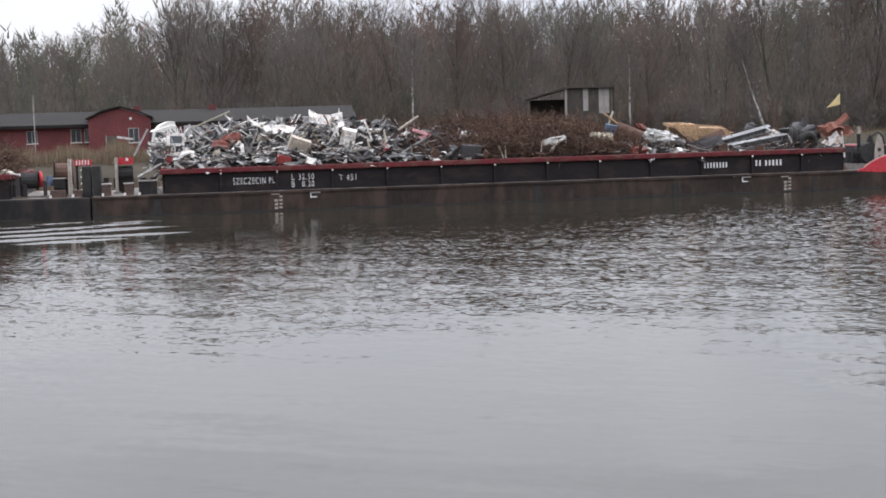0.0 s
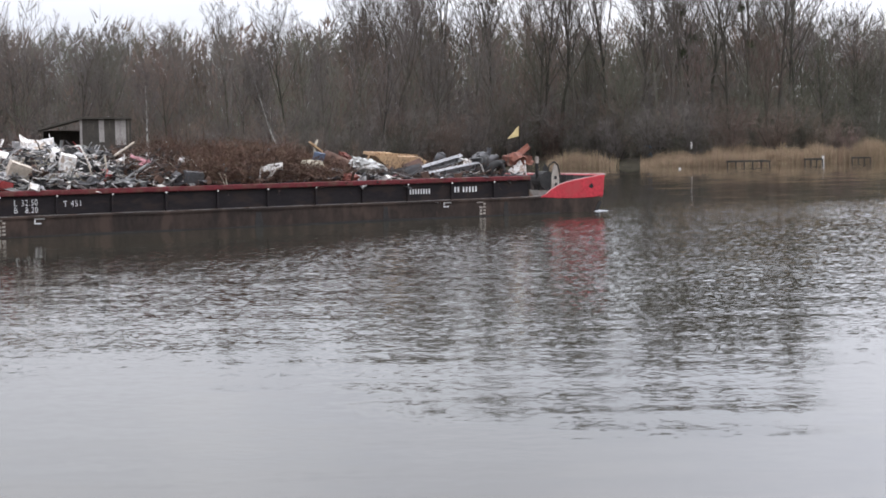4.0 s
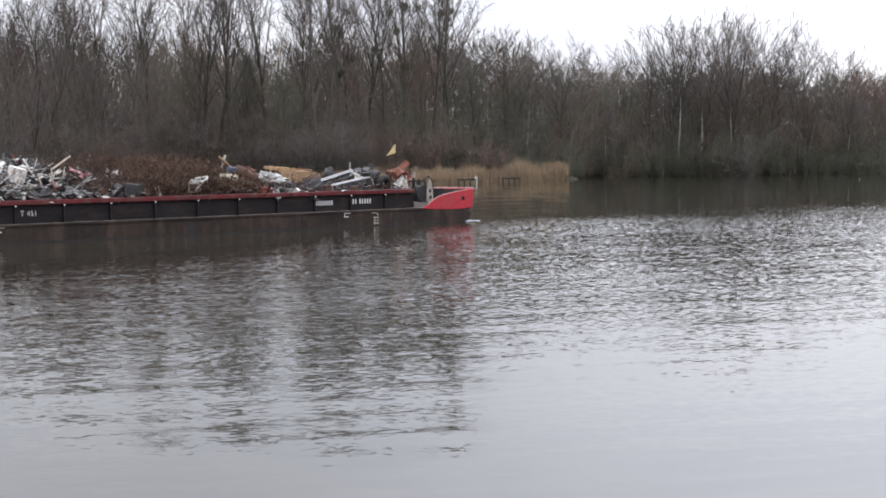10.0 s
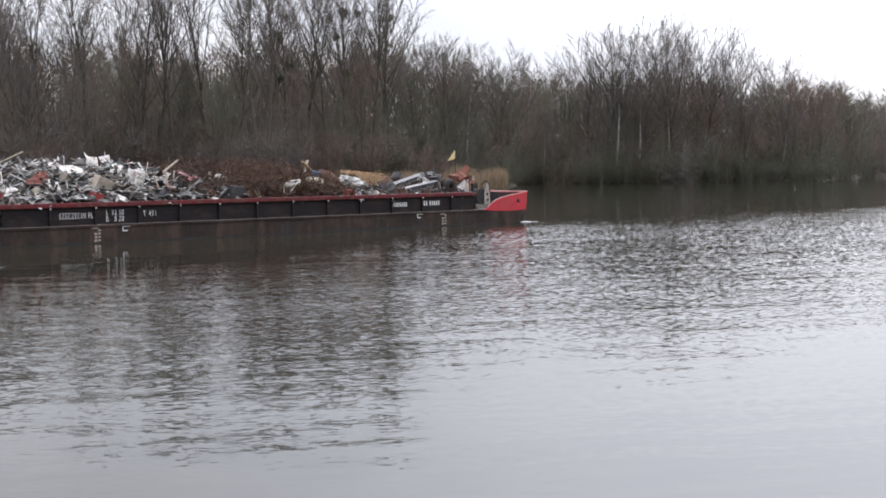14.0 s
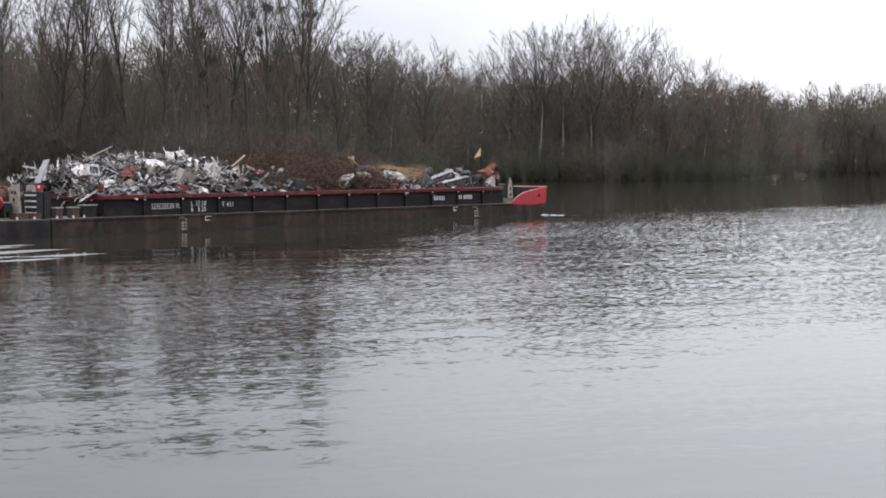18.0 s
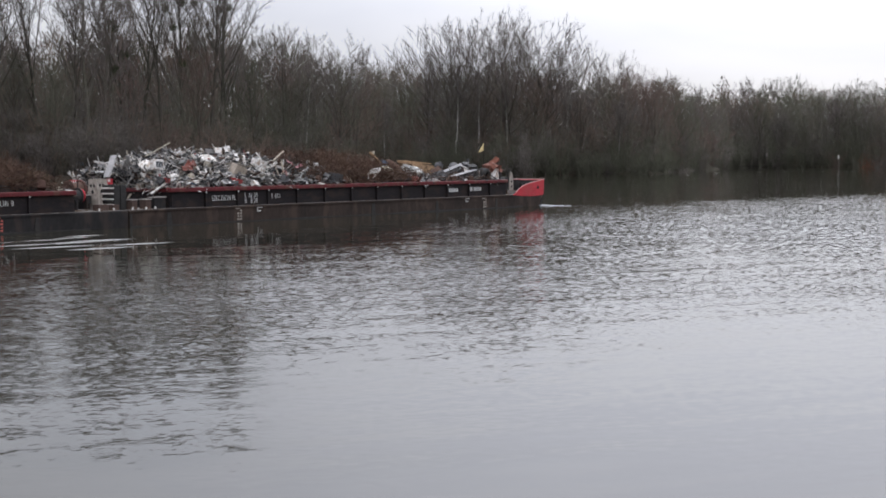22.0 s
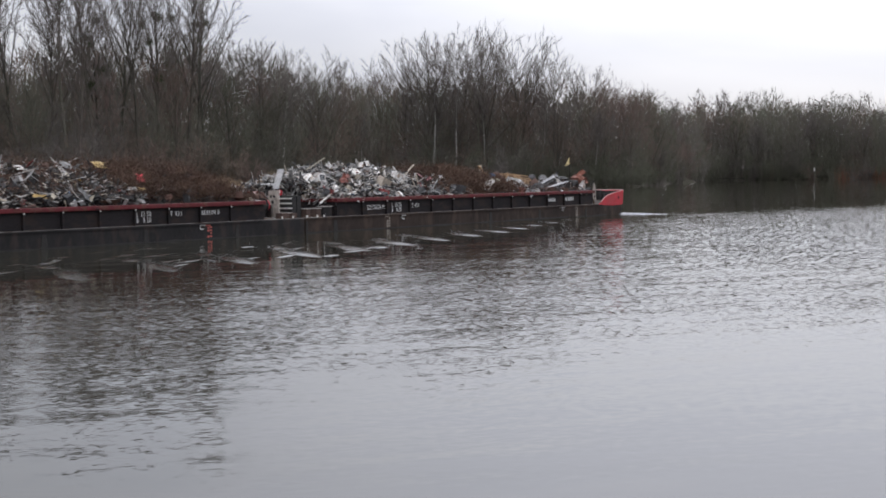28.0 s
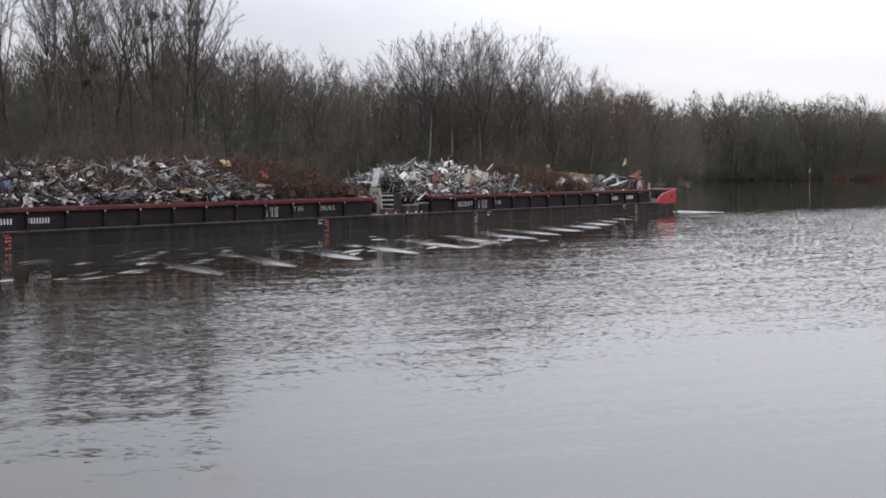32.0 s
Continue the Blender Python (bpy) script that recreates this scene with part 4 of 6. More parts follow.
    part("hold_floor", Mesh().box(first, last, inset + 0.03, WIDE - inset - 0.03, DECK_Z + 0.024, DECK_Z + 0.06), HULL_DARK, top)
    return top


lead = barge("scrap_barge", "long black barge with red rail and bow, loaded with scrap", HULL)
CAP = material("worn_cap_rail", (0.45, 0.36, 0.34), (0.3, 0.16, 0.15), 0.6, scale=3, fine=12)
# raised red bow bulwark
_prof = [(29.44, 0.71), (30.4, 0.64), (31.4, 0.61), (32.2, 0.63), (32.7, 0.69), (32.76, 1.1), (32.78, 1.6), (32.2, 1.52), (31.4, 1.42), (30.8, 1.32), (30.45, 1.23), (30.05, 1.04), (29.75, 0.84)]
_edge = [(29.75, 0.86), (30.05, 1.06), (30.45, 1.25), (30.8, 1.34), (31.4, 1.44), (32.2, 1.54), (32.78, 1.62)]
for _y in (-0.02, WIDE - 0.08):
    bevel(part("bow_bulwark", Mesh().slab(_prof, _y, _y + 0.1), RED, lead, "bright red bow plating"), 0.02)
    part("bulwark_cap", Mesh().bent([(_x, _y + 0.05, _z) for _x, _z in _edge], 0.022), CAP, lead, "weathered pale cap rail")
    part("deck_wedge", Mesh().slab([(28.98, 0.78), (29.8, 0.79), (30.2, 1.0), (29.4, 1.02), (28.98, 1.06)], _y + 0.12, _y + 0.2), DECK, lead, "pale grey plate behind the hold")
bevel(part("bow_plate", Mesh().slab([(32.6, 0.62), (32.74, 0.6), (32.88, 1.6), (32.78, 1.6)], 0.08, WIDE - 0.08), RED, lead, "bright red bow plating"), 0.02)
part("bow_cap", Mesh().tube((32.84, 0, 1.62), (32.84, WIDE, 1.62), 0.035), CAP, lead)
for _y in (0.085, WIDE - 0.105):
    part("bulwark_lining", Mesh().slab([(30.0, DECK_Z + 0.02), (32.5, DECK_Z + 0.02), (32.7, 1.55), (31.4, 1.38), (30.5, 1.2)], _y, _y + 0.02), HULL_DARK, lead, "dark inner plating")
part("bow_lining", Mesh().slab([(32.5, DECK_Z + 0.02), (32.54, DECK_Z + 0.02), (32.76, 1.57), (32.72, 1.57)], 0.12, WIDE - 0.12), HULL_DARK, lead, "dark inner plating")
part("stem_fender", Mesh().slab([(32.1, -0.2), (32.32, -0.2), (32.62, 0.42), (32.46, 0.46)], -0.03, 0.12), TARRED, lead, "black stem fender")
part("scorch_patch", Mesh().slab([(31.95, 1.08), (32.1, 1.02), (32.2, 1.1), (32.12, 1.24), (32.0, 1.2)], -0.026, -0.0215), HULL_DARK, lead, "dark worn patch")
lettering("SZECZECIN PL", 0.24, lead, 5.07, 1.02, 1.53, y=0.16)
lettering("L", 0.22, lead, 7.2, 1.12, 0.13, y=0.16)
lettering("32.50", 0.22, lead, 7.47, 1.12, 0.58, y=0.16)
lettering("B", 0.22, lead, 7.2, 0.86, 0.13, y=0.16)
lettering("8.20", 0.22, lead, 7.6, 0.86, 0.45, y=0.16)
lettering("T 451", 0.22, lead, 8.98, 1.04, 0.64, y=0.16)
bars([0.125] * 8, 0.21, lead, 23.2, 1.03, y=0.16)
bars([0.15, 0.15, -0.1, 0.15, 0.15, 0.15, 0.15, 0.15], 0.22, lead, 25.3, 1.05, y=0.16)

trail = barge("scrap_barge", "black steel deck barge coupled behind, heaped with mixed scrap", HULL_DARK, first=2.55, last=29.75, bow=False, ribs=[7.7 + 1.97 * i for i in range(-2, 11)])
lettering("L", 0.22, trail, 21.6, 1.14, 0.13, y=0.16)
lettering("32.50", 0.22, trail, 21.86, 1.14, 0.6, y=0.16)
lettering("B", 0.22, trail, 21.6, 0.88, 0.13, y=0.16)
lettering("8.20", 0.22, trail, 22.0, 0.88, 0.45, y=0.16)
lettering("T 431", 0.22, trail, 23.6, 1.1, 0.7, y=0.16)
lettering("BERLIN B", 0.22, trail, 25.55, 1.1, 1.15, y=0.16)
bars([0.14] * 8, 0.22, trail, 7.8, 1.02, y=0.16)
bars([0.15, 0.15, -0.1, 0.15, 0.15, 0.15, 0.15], 0.22, trail, 6.1, 1.02, y=0.16)

ride(lead)
ride(trail, Matrix.Translation((-LONG - 0.06, 0, 0)))

PILE = [(2.0, 0.85), (2.9, 1.15), (4.3, 1.5), (5.5, 1.85), (7, 1.7), (9.2, 1.75), (11, 1.6), (12.5, 1.3), (14, 1.35), (17, 1.3), (19, 1.15), (20.5, 0.85), (23, 0.6), (25, 0.4), (27.5, 0.5), (28.6, 0.3)]


def pile_height(x, y, table):
    edge = min(1, max(0, (min(y, WIDE - y) - 0.15) / 3.0))
    return TOP_Z + lerp(x, table) * (0.12 + 0.88 * edge ** 0.8) + 0.12 * noise.noise((x * 1.3, y * 1.3, 3))


def mound(table, x0, x1, mat, name, label):
    ob = Mesh()
    nx, ny = int((x1 - x0) / 0.35), 20
    for i in range(nx + 1):
        for j in range(ny + 1):
            x, y = x0 + (x1 - x0) * min(nx - 1, max(1, i)) / nx, 0.3 + (WIDE - 0.6) * j / ny
            ob.v.append((x, y, DECK_Z + 0.05 if i in (0, nx) else pile_height(x, y, table) - 0.42 + 0.25 * noise.noise((x * 2.6, y * 2.6, 9))))
    for i in range(nx):
        for j in range(ny):
            ob.f.append((i * (ny + 1) + j, (i + 1) * (ny + 1) + j, (i + 1) * (ny + 1) + j + 1, i * (ny + 1) + j + 1))
    return ob


# near-black filler: its colour carries the shade of gaps between the pieces
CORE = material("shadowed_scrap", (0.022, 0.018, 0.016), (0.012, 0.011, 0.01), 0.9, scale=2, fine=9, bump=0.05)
heap = thing("scrap_heap", "heap of white and grey scrap metal with rusty wire", "scrap heap")
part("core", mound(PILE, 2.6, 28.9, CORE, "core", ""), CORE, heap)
ride(heap)

SCRAP = {
    "white": material("white_enamel_scrap", (0.68, 0.67, 0.65), (0.46, 0.445, 0.42), 0.55, scale=2.5, fine=9, random_hue=0.3, dirt=(0.3, 0.25, 0.2)),
    "silver": material("bare_aluminium_scrap", (0.45, 0.445, 0.44), (0.3, 0.295, 0.29), 0.5, 0.25, scale=3, fine=12, random_hue=0.35),
    "grey": material("grey_sheet_scrap", (0.2, 0.2, 0.195), (0.13, 0.13, 0.125), 0.65, 0.0, scale=2, fine=9, random_hue=0.5),
    "dark": material("dark_steel_scrap", (0.06, 0.06, 0.065), (0.035, 0.034, 0.034), 0.65, scale=2, fine=9, random_hue=0.5),
    "rust": material("rusty_scrap", (0.12, 0.066, 0.05), (0.065, 0.042, 0.034), 0.9, scale=3, fine=12, random_hue=0.3),
    "red": material("red_scrap", (0.3, 0.04, 0.04), (0.2, 0.036, 0.034), 0.55, scale=2, fine=9),
    "orange": material("orange_scrap", (0.2, 0.058, 0.042), (0.12, 0.045, 0.036), 0.6, scale=2, fine=9),
    "blue": material("blue_scrap", (0.13, 0.18, 0.27), (0.09, 0.125, 0.19), 0.55, scale=2, fine=9),
    "yellow": material("yellow_scrap", (0.55, 0.40, 0.16), (0.42, 0.29, 0.11), 0.6, scale=2, fine=9),
    "bright": RED,
    "tan": material("tan_boards", (0.42, 0.28, 0.16), (0.3, 0.2, 0.12), 0.8, scale=1.5, fine=10),
    "cream": material("cream_scrap", (0.4, 0.36, 0.29), (0.27, 0.24, 0.19), 0.7, scale=2, fine=9, random_hue=0.3),
    "pink": material("pink_scrap", (0.36, 0.16, 0.18), (0.24, 0.11, 0.12), 0.6, scale=2, fine=9),
}
WIRE = material("rusty_wire", (0.115, 0.068, 0.046), (0.06, 0.038, 0.028), 0.9, scale=0.8, fine=6, island=True, random_hue=0.3)


def crumpled(rng, w, h):
    """A dented sheet of metal with thickness."""
    geo = Mesh()
    n = 3
    bend = rng.normal(0, 0.25)
    z = [[bend * (i / n - 0.5) ** 2 * w * 2 + rng.normal(0, 0.03) for j in range(n + 1)] for i in range(n + 1)]
    for k in (0, 0.015):
        for i in range(n + 1):
            for j in range(n + 1):
                geo.v.append((w * (i / n - 0.5), h * (j / n - 0.5), z[i][j] + k))
    s = (n + 1) * (n + 1)
    for i in range(n):
        for j in range(n):
            a, b, c, d = i * (n + 1) + j, (i + 1) * (n + 1) + j, (i + 1) * (n + 1) + j + 1, i * (n + 1) + j + 1
            geo.f += [(a, d, c, b), (a + s, b + s, c + s, d + s)]
    for i in range(n):
        for a, b in ((i * (n + 1), (i + 1) * (n + 1)), (i * (n + 1) + n, (i + 1) * (n + 1) + n), (i, i + 1), (n * (n + 1) + i, n * (n + 1) + i + 1)):
            geo.f.append((a, b, b + s, a + s))
    return geo


def scrap_shapes():
    rng = np.random.default_rng(31)
    out = {"sheet": [], "pipe": [], "bar": [], "casing": [], "frame": []}
    for k in range(7):
        out["sheet"].append(crumpled(rng, rng.uniform(0.35, 1.1), rng.uniform(0.1, 0.4)))
        a = rng.uniform(0.6, 1.8)
        out["pipe"].append(Mesh().bent([(-a / 2, 0, 0), (0, rng.normal(0, 0.08), rng.normal(0, 0.08)), (a / 2, rng.normal(0, 0.12), 0)], rng.uniform(0.014, 0.028), 5))
        a = rng.uniform(0.6, 1.8)
        g = Mesh().box(-a / 2, a / 2, -0.04, 0.04, 0, 0.012)
        out["bar"].append(g.box(-a / 2, a / 2, -0.04, -0.028, 0.012, 0.07))
        a, b, c = rng.uniform(0.25, 0.55), rng.uniform(0.2, 0.45), rng.uniform(0.15, 0.4)
        v = [Vector(p) + Vector(rng.normal(0, 0.03, 3)) for p in ((-a / 2, -b / 2, 0), (a / 2, -b / 2, 0), (a / 2, b / 2, 0), (-a / 2, b / 2, 0), (-a / 2, -b / 2, c), (a / 2, -b / 2, c), (a / 2, b / 2, c), (-a / 2, b / 2, c))]
        out["casing"].append(Mesh().add(v, [(3, 2, 1, 0), (4, 5, 6, 7), (0, 1, 5, 4), (1, 2, 6, 5), (2, 3, 7, 6), (3, 0, 4, 7)]).box(-a / 4, a / 4, -b / 2 - 0.03, -b / 2 + 0.02, c * 0.2, c * 0.7))
        a, b = rng.uniform(0.3, 0.6), rng.uniform(0.3, 0.7)
        out["frame"].append(Mesh().bent([(-a, -b, 0), (a, -b, 0), (a, b, rng.normal(0, 0.1)), (-a, b, 0), (-a, -b, 0)], 0.02, 5))
    return out


SHAPES = scrap_shapes()
CACHE = {}


def scrap_mesh(kind, k, mat):
    if (kind, k, mat) not in CACHE:
        CACHE[kind, k, mat] = SHAPES[kind][k].mesh(kind, SCRAP[mat])
    return CACHE[kind, k, mat]


def fill_heap(heap, table, zones, count, seed, x0, x1):
    """Separate pieces over the heap, and finer bits between them as one joined rest."""
    rng = np.random.default_rng(seed)

    def pick(x):
        for lo, hi, dense, mix in zones:
            if lo <= x < hi:
                names, p = zip(*mix)
                p = np.array(p, float)
                return dense, str(rng.choice(names, p=p / p.sum()))
        return 0, "dark"

    made = 0
    bits = {}
    while made < count * 9:
        x = rng.uniform(x0, x1)
        y = 0.24 + 5.6 * rng.uniform() ** 1.9
        dense, mat = pick(x)
        if rng.uniform() > dense:
            made += 0.3
            continue
        z = pile_height(x, y, table) - 0.16 + rng.uniform(-0.22, 0.06)
        kind = str(rng.choice(["sheet", "pipe", "bar", "casing", "frame"], p=[0.34, 0.32, 0.28, 0.04, 0.02]))
        slope = rng.uniform(-20, 55) if y < 2.5 else rng.uniform(-40, 40)
        m = pose(x, y, z, slope, rng.normal(0, 28), rng.uniform(0, 360))
        if y < 0.7 and kind in ("pipe", "frame", "bar"):
            m = pose(x, y + 0.35, z + 0.1, slope, rng.normal(0, 15), rng.normal(0, 25))
        if made % 9 == 0:
            part("scrap_" + kind, scrap_mesh(kind, int(rng.integers(0, 7)), mat), None, heap, at=m)
        else:
            g = bits.setdefault(mat, Mesh())
            src = SHAPES[kind][int(rng.integers(0, 7))]
            mm = m @ Matrix.Diagonal((0.74, 0.74, 0.74, 1))
            g.add([mm @ Vector(v) for v in src.v], src.f)
        made += 1
    # loose pieces down the stern face
    for k in range(420):
        y = rng.uniform(0.4, 7.4)
        x = x0 + 0.75 + rng.normal(0, 0.16)
        z = rng.uniform(TOP_Z - 0.25, pile_height(x, y, table))
        kind = str(rng.choice(["sheet", "pipe", "bar"]))
        src = SHAPES[kind][int(rng.integers(0, 7))]
        mm = pose(x, y, z, rng.uniform(-40, 60), rng.normal(0, 50), rng.uniform(0, 360)) @ Matrix.Diagonal((0.7, 0.7, 0.7, 1))
        bits.setdefault(pick(x)[1], Mesh()).add([mm @ Vector(v) for v in src.v], src.f)
    for mat, g in bits.items():
        tagged(part("scrap_rest", g, SCRAP[mat], heap), kind="stuff")


def wire_tangle(heap, table, spans, count, seed):
    rng = np.random.default_rng(seed)
    rows = []
    for k in range(count):
        lo, hi = spans[int(rng.integers(0, len(spans)))]
        x, y = rng.uniform(lo, hi), 0.55 + 6 * rng.uniform() ** 1.4
        o = Vector((x, y, pile_height(x, y, table) - 0.2 + rng.uniform(-0.2, 0.3)))
        w = Vector((rng.normal(0, 1), rng.normal(0, 0.8), rng.normal(0.15, 0.5))).normalized()
        for s in range(3):
            e = o + w * rng.uniform(0.14, 0.42)
            rows.append((o, e))
            w = (w + Vector(rng.normal(0, 0.5, 3))).normalized()
            o = e
    tagged(part("wire_tangle", slivers(rng, rows, 0.014), WIRE, heap, "rust-brown tangle of wire"), kind="stuff")


LIGHT = [("white", 36), ("silver", 20), ("grey", 15), ("dark", 30), ("cream", 5), ("rust", 8), ("red", 0.6), ("blue", 0.4)]
MIXED = [("white", 14), ("silver", 8), ("grey", 12), ("dark", 46), ("rust", 22), ("cream", 4), ("pink", 1.0)]
DULL = [("rust", 45), ("dark", 40), ("grey", 8), ("white", 4), ("cream", 3)]
BROWN = [("rust", 13), ("dark", 56), ("grey", 18), ("white", 21), ("silver", 14), ("cream", 8), ("yellow", 0.8), ("blue", 0.5), ("red", 0.4)]
fill_heap(heap, PILE, [(2.0, 11.2, 1.0, LIGHT), (11.2, 14.6, 0.9, MIXED), (14.6, 20.2, 0.25, DULL), (20.2, 28.7, 0.4, MIXED)], 260, 41, 2.15, 28.7)
wire_tangle(heap, PILE, [(12.0, 20.6), (13.5, 20.6), (13.8, 20.2)], 12000, 42)
wire_tangle(heap, PILE, [(20, 28.4)], 1500, 45)

PILE2 = [(2.6, 0.5), (4.5, 1.4), (8, 1.85), (14, 1.75), (19.5, 1.9), (21, 1.75), (24, 1.65), (27, 1.55), (28.3, 1.25), (29.1, 0.75), (29.8, 0.2)]
heap2 = thing("scrap_heap", "heap of mixed dark scrap and brown rusty wire", "scrap heap")
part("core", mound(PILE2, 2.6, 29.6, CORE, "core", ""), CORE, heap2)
fill_heap(heap2, PILE2, [(2.0, 22.3, 1.0, BROWN), (22.3, 29.6, 0.14, DULL)], 230, 43, 2.6, 29.5)
wire_tangle(heap2, PILE2, [(21.8, 29.6), (21.8, 29.6), (3, 22)], 12000, 44)
ride(heap2, Matrix.Translation((-LONG - 0.06, 0, 0)))


def item(name, label, category, geo, mat, local, smooth=False, group="", pname="body"):
    ob = thing(name, label, category, group)
    part(pname, geo, mat, ob, smooth=smooth)
    return ride(ob, proud(local))


def proud(local):
    """Draw a piece out to where it shows on the heap's near slope."""
    x, y, z = local.translation
    table, x0 = (PILE, x) if x > 0 else (PILE2, x + LONG + 0.06)
    if not 1.5 < x0 < 29:
        return local
    y1 = y
    while y1 > 0.5 and pile_height(x0, y1, table) - 0.1 > z:
        y1 -= 0.05
    return Matrix.Translation((0.5 * (y1 - y), y1 - y, 0)) @ local


# large pieces that stand out of the leading heap
def sheet(label, seed, w, h, mat, at, name="sheet_metal", category="sheet metal"):
    return item(name, label, category, crumpled(np.random.default_rng(seed), w, h), SCRAP[mat], at)


def stick(name, label, a, b, r, mat, category="pipe", flat=0.0, group="loose bars of the heap"):
    """A pipe or a board from a to b in the leading barge's space."""
    a, b = Vector(a), Vector(b)
    w = (b - a).normalized()
    ln = (b - a).length
    geo = Mesh().box(0, ln, -r, r, -flat, flat) if flat else Mesh().tube((0, 0, 0), (ln, 0, 0), r)
    u = Vector((0, 1, 0)).cross(w).normalized()
    s = u.cross(w)
    m = Matrix(((w.x, s.x, u.x, a.x), (w.y, s.y, u.y, a.y), (w.z, s.z, u.z, a.z), (0, 0, 0, 1)))
    return item(name, label, category, geo, SCRAP[mat], m, group=group)


def cloth_bundle(seed, w, d, h):
    """A slumped, folded bundle of sheeting: a closed lump with creases."""
    geo = Mesh()
    n, k = 16, 8
    for i in range(k + 1):
        e = math.pi * (i / k - 0.5)
        for j in range(n):
            a = 2 * math.pi * j / n
            f = 1 + 0.5 * noise.noise((math.cos(a) * 1.7 + seed, math.sin(a) * 1.7, e * 1.5)) + 0.42 * noise.noise((math.cos(a) * 4 + seed, math.sin(a) * 4, e * 3.4))
            geo.v.append((w * math.cos(a) * math.cos(e) * f, d * math.sin(a) * math.cos(e) * f, h * math.sin(e) * f))
    for i in range(k):
        for j in range(n):
            geo.f.append((i * n + j, i * n + (j + 1) % n, (i + 1) * n + (j + 1) % n, (i + 1) * n + j))
    return geo


sheet("large pale dented sheet panel on the scrap heap", 3, 1.35, 0.5, "white", pose(8.8, 3.6, 3.3, 62, 6, 8))
sheet("bent white sheet panel on the scrap heap", 5, 1.3, 0.4, "white", pose(7.6, 2.9, 2.98, 48, 10, 10))
sheet("curved white sheet panel on the scrap heap", 6, 0.9, 0.4, "white", pose(6.3, 3.2, 3.2, 40, 18, 30))
sheet("torn white sheet on the heap's shoulder", 7, 0.7, 0.45, "white", pose(2.9, 2.2, 2.7, 50, -20, 10))
sheet("pale grey sheet lying near the rail", 9, 0.8, 0.35, "white", pose(3.5, 1.2, 2.15, 55, -8, 0))
_mon = thing("monitor", "white casing with a dark screen on the heap", "monitor")
part("casing", Mesh().box(-0.33, 0.33, -0.05, 0.2, -0.24, 0.24), SCRAP["white"], _mon)
part("screen", Mesh().box(-0.2, 0.24, -0.062, -0.052, -0.14, 0.13), GLASS, _mon, "dark glass screen")
ride(_mon, pose(3.05, 1.5, 2.72, -12, 4, 6))
item("panel_box", "dented cream metal box in the scrap", "box", Mesh().box(-0.4, 0.4, -0.2, 0.2, -0.3, 0.3).box(-0.3, 0.1, -0.23, -0.19, -0.2, 0.2).box(0.15, 0.34, -0.22, -0.19, -0.22, 0.24), SCRAP["cream"], pose(7.95, 1.7, 2.35, 16, 20, 6))
item("plastic_tub", "crushed orange-red plastic tub in the scrap", "tub", cloth_bundle(17.3, 0.42, 0.22, 0.22), SCRAP["orange"], pose(5.35, 2.2, 2.66, 20, -8, 5))
sheet("torn orange-red strip beside the tub", 8, 0.8, 0.3, "orange", pose(5.2, 2.0, 2.5, 55, 22, 5))
item("metal_box", "red metal box at the foot of the heap", "box", Mesh().box(-0.25, 0.25, -0.2, 0.2, -0.18, 0.16).box(-0.18, 0.18, -0.23, -0.19, -0.1, 0.1), SCRAP["red"], pose(7.1, 0.75, 1.86, 5, 12, 8))
item("metal_box", "small dull red box at the rail", "box", Mesh().box(-0.12, 0.12, -0.12, 0.12, -0.16, 0.14).box(-0.08, 0.08, -0.14, -0.11, -0.1, 0.08), SCRAP["red"], pose(2.95, 1.0, 1.95, 5, 12, 8))
item("washing_machine", "white washing machine half buried in scrap", "appliance", Mesh().box(-0.28, 0.28, -0.28, 0.28, -0.35, 0.38).ring((0, -0.29, 0.05), (0, 1, 0), 0.15, 0.03, 14, 6), SCRAP["white"], pose(9.7, 1.9, 2.55, 10, 14, -6))
stick("plank", "wide grey board leaning against the heap", (1.45, 3.2, 2.15), (2.0, 3.3, 3.15), 0.2, "silver", "plank", 0.03, "planks of the heap")
stick("plank", "white bar jutting over the stern", (0.85, 3.3, 2.88), (1.45, 3.3, 2.78), 0.07, "white", "plank", 0.04, "planks of the heap")
stick("plank", "white rail hanging over the stern", (1.72, 0.6, 1.42), (2.6, 0.6, 1.88), 0.05, "white", "plank", 0.03, "planks of the heap")
stick("plank", "white bent bar at the heap's foot", (2.0, 1.5, 2.35), (2.3, 1.4, 1.85), 0.05, "white", "plank", 0.03, "planks of the heap")
stick("pipe", "long pale bar rising from the heap", (3.6, 3.0, 3.1), (5.14, 3.0, 3.74), 0.032, "cream")
stick("pipe", "pale bent pipe in the scrap", (10.16, 1.0, 2.65), (10.34, 0.7, 1.72), 0.035, "cream")
stick("pipe", "pale upright pipe in the scrap", (10.86, 1.2, 2.9), (10.92, 1.1, 1.95), 0.035, "cream")
stick("pipe", "white pipe slanting down to the rail", (7.5, 0.75, 2.15), (8.35, 0.5, 1.7), 0.04, "white")
stick("pipe", "pale strut sticking up from the heap", (11.6, 2.5, 2.85), (12.4, 2.5, 3.36), 0.045, "cream")
stick("pipe", "grey bar leaning on the rail", (11.3, 0.8, 1.8), (12.6, 1.2, 2.52), 0.05, "grey")
stick("pipe", "thin pale rod by the rail", (15.22, 0.8, 2.14), (15.33, 0.5, 1.65), 0.03, "cream")
stick("pipe", "thin leaning rod by the rail", (15.45, 0.8, 2.12), (15.42, 0.5, 1.65), 0.025, "cream")
stick("pipe", "pale folded strip in the scrap", (8.7, 1.2, 2.3), (9.15, 1.1, 2.65), 0.035, "silver")
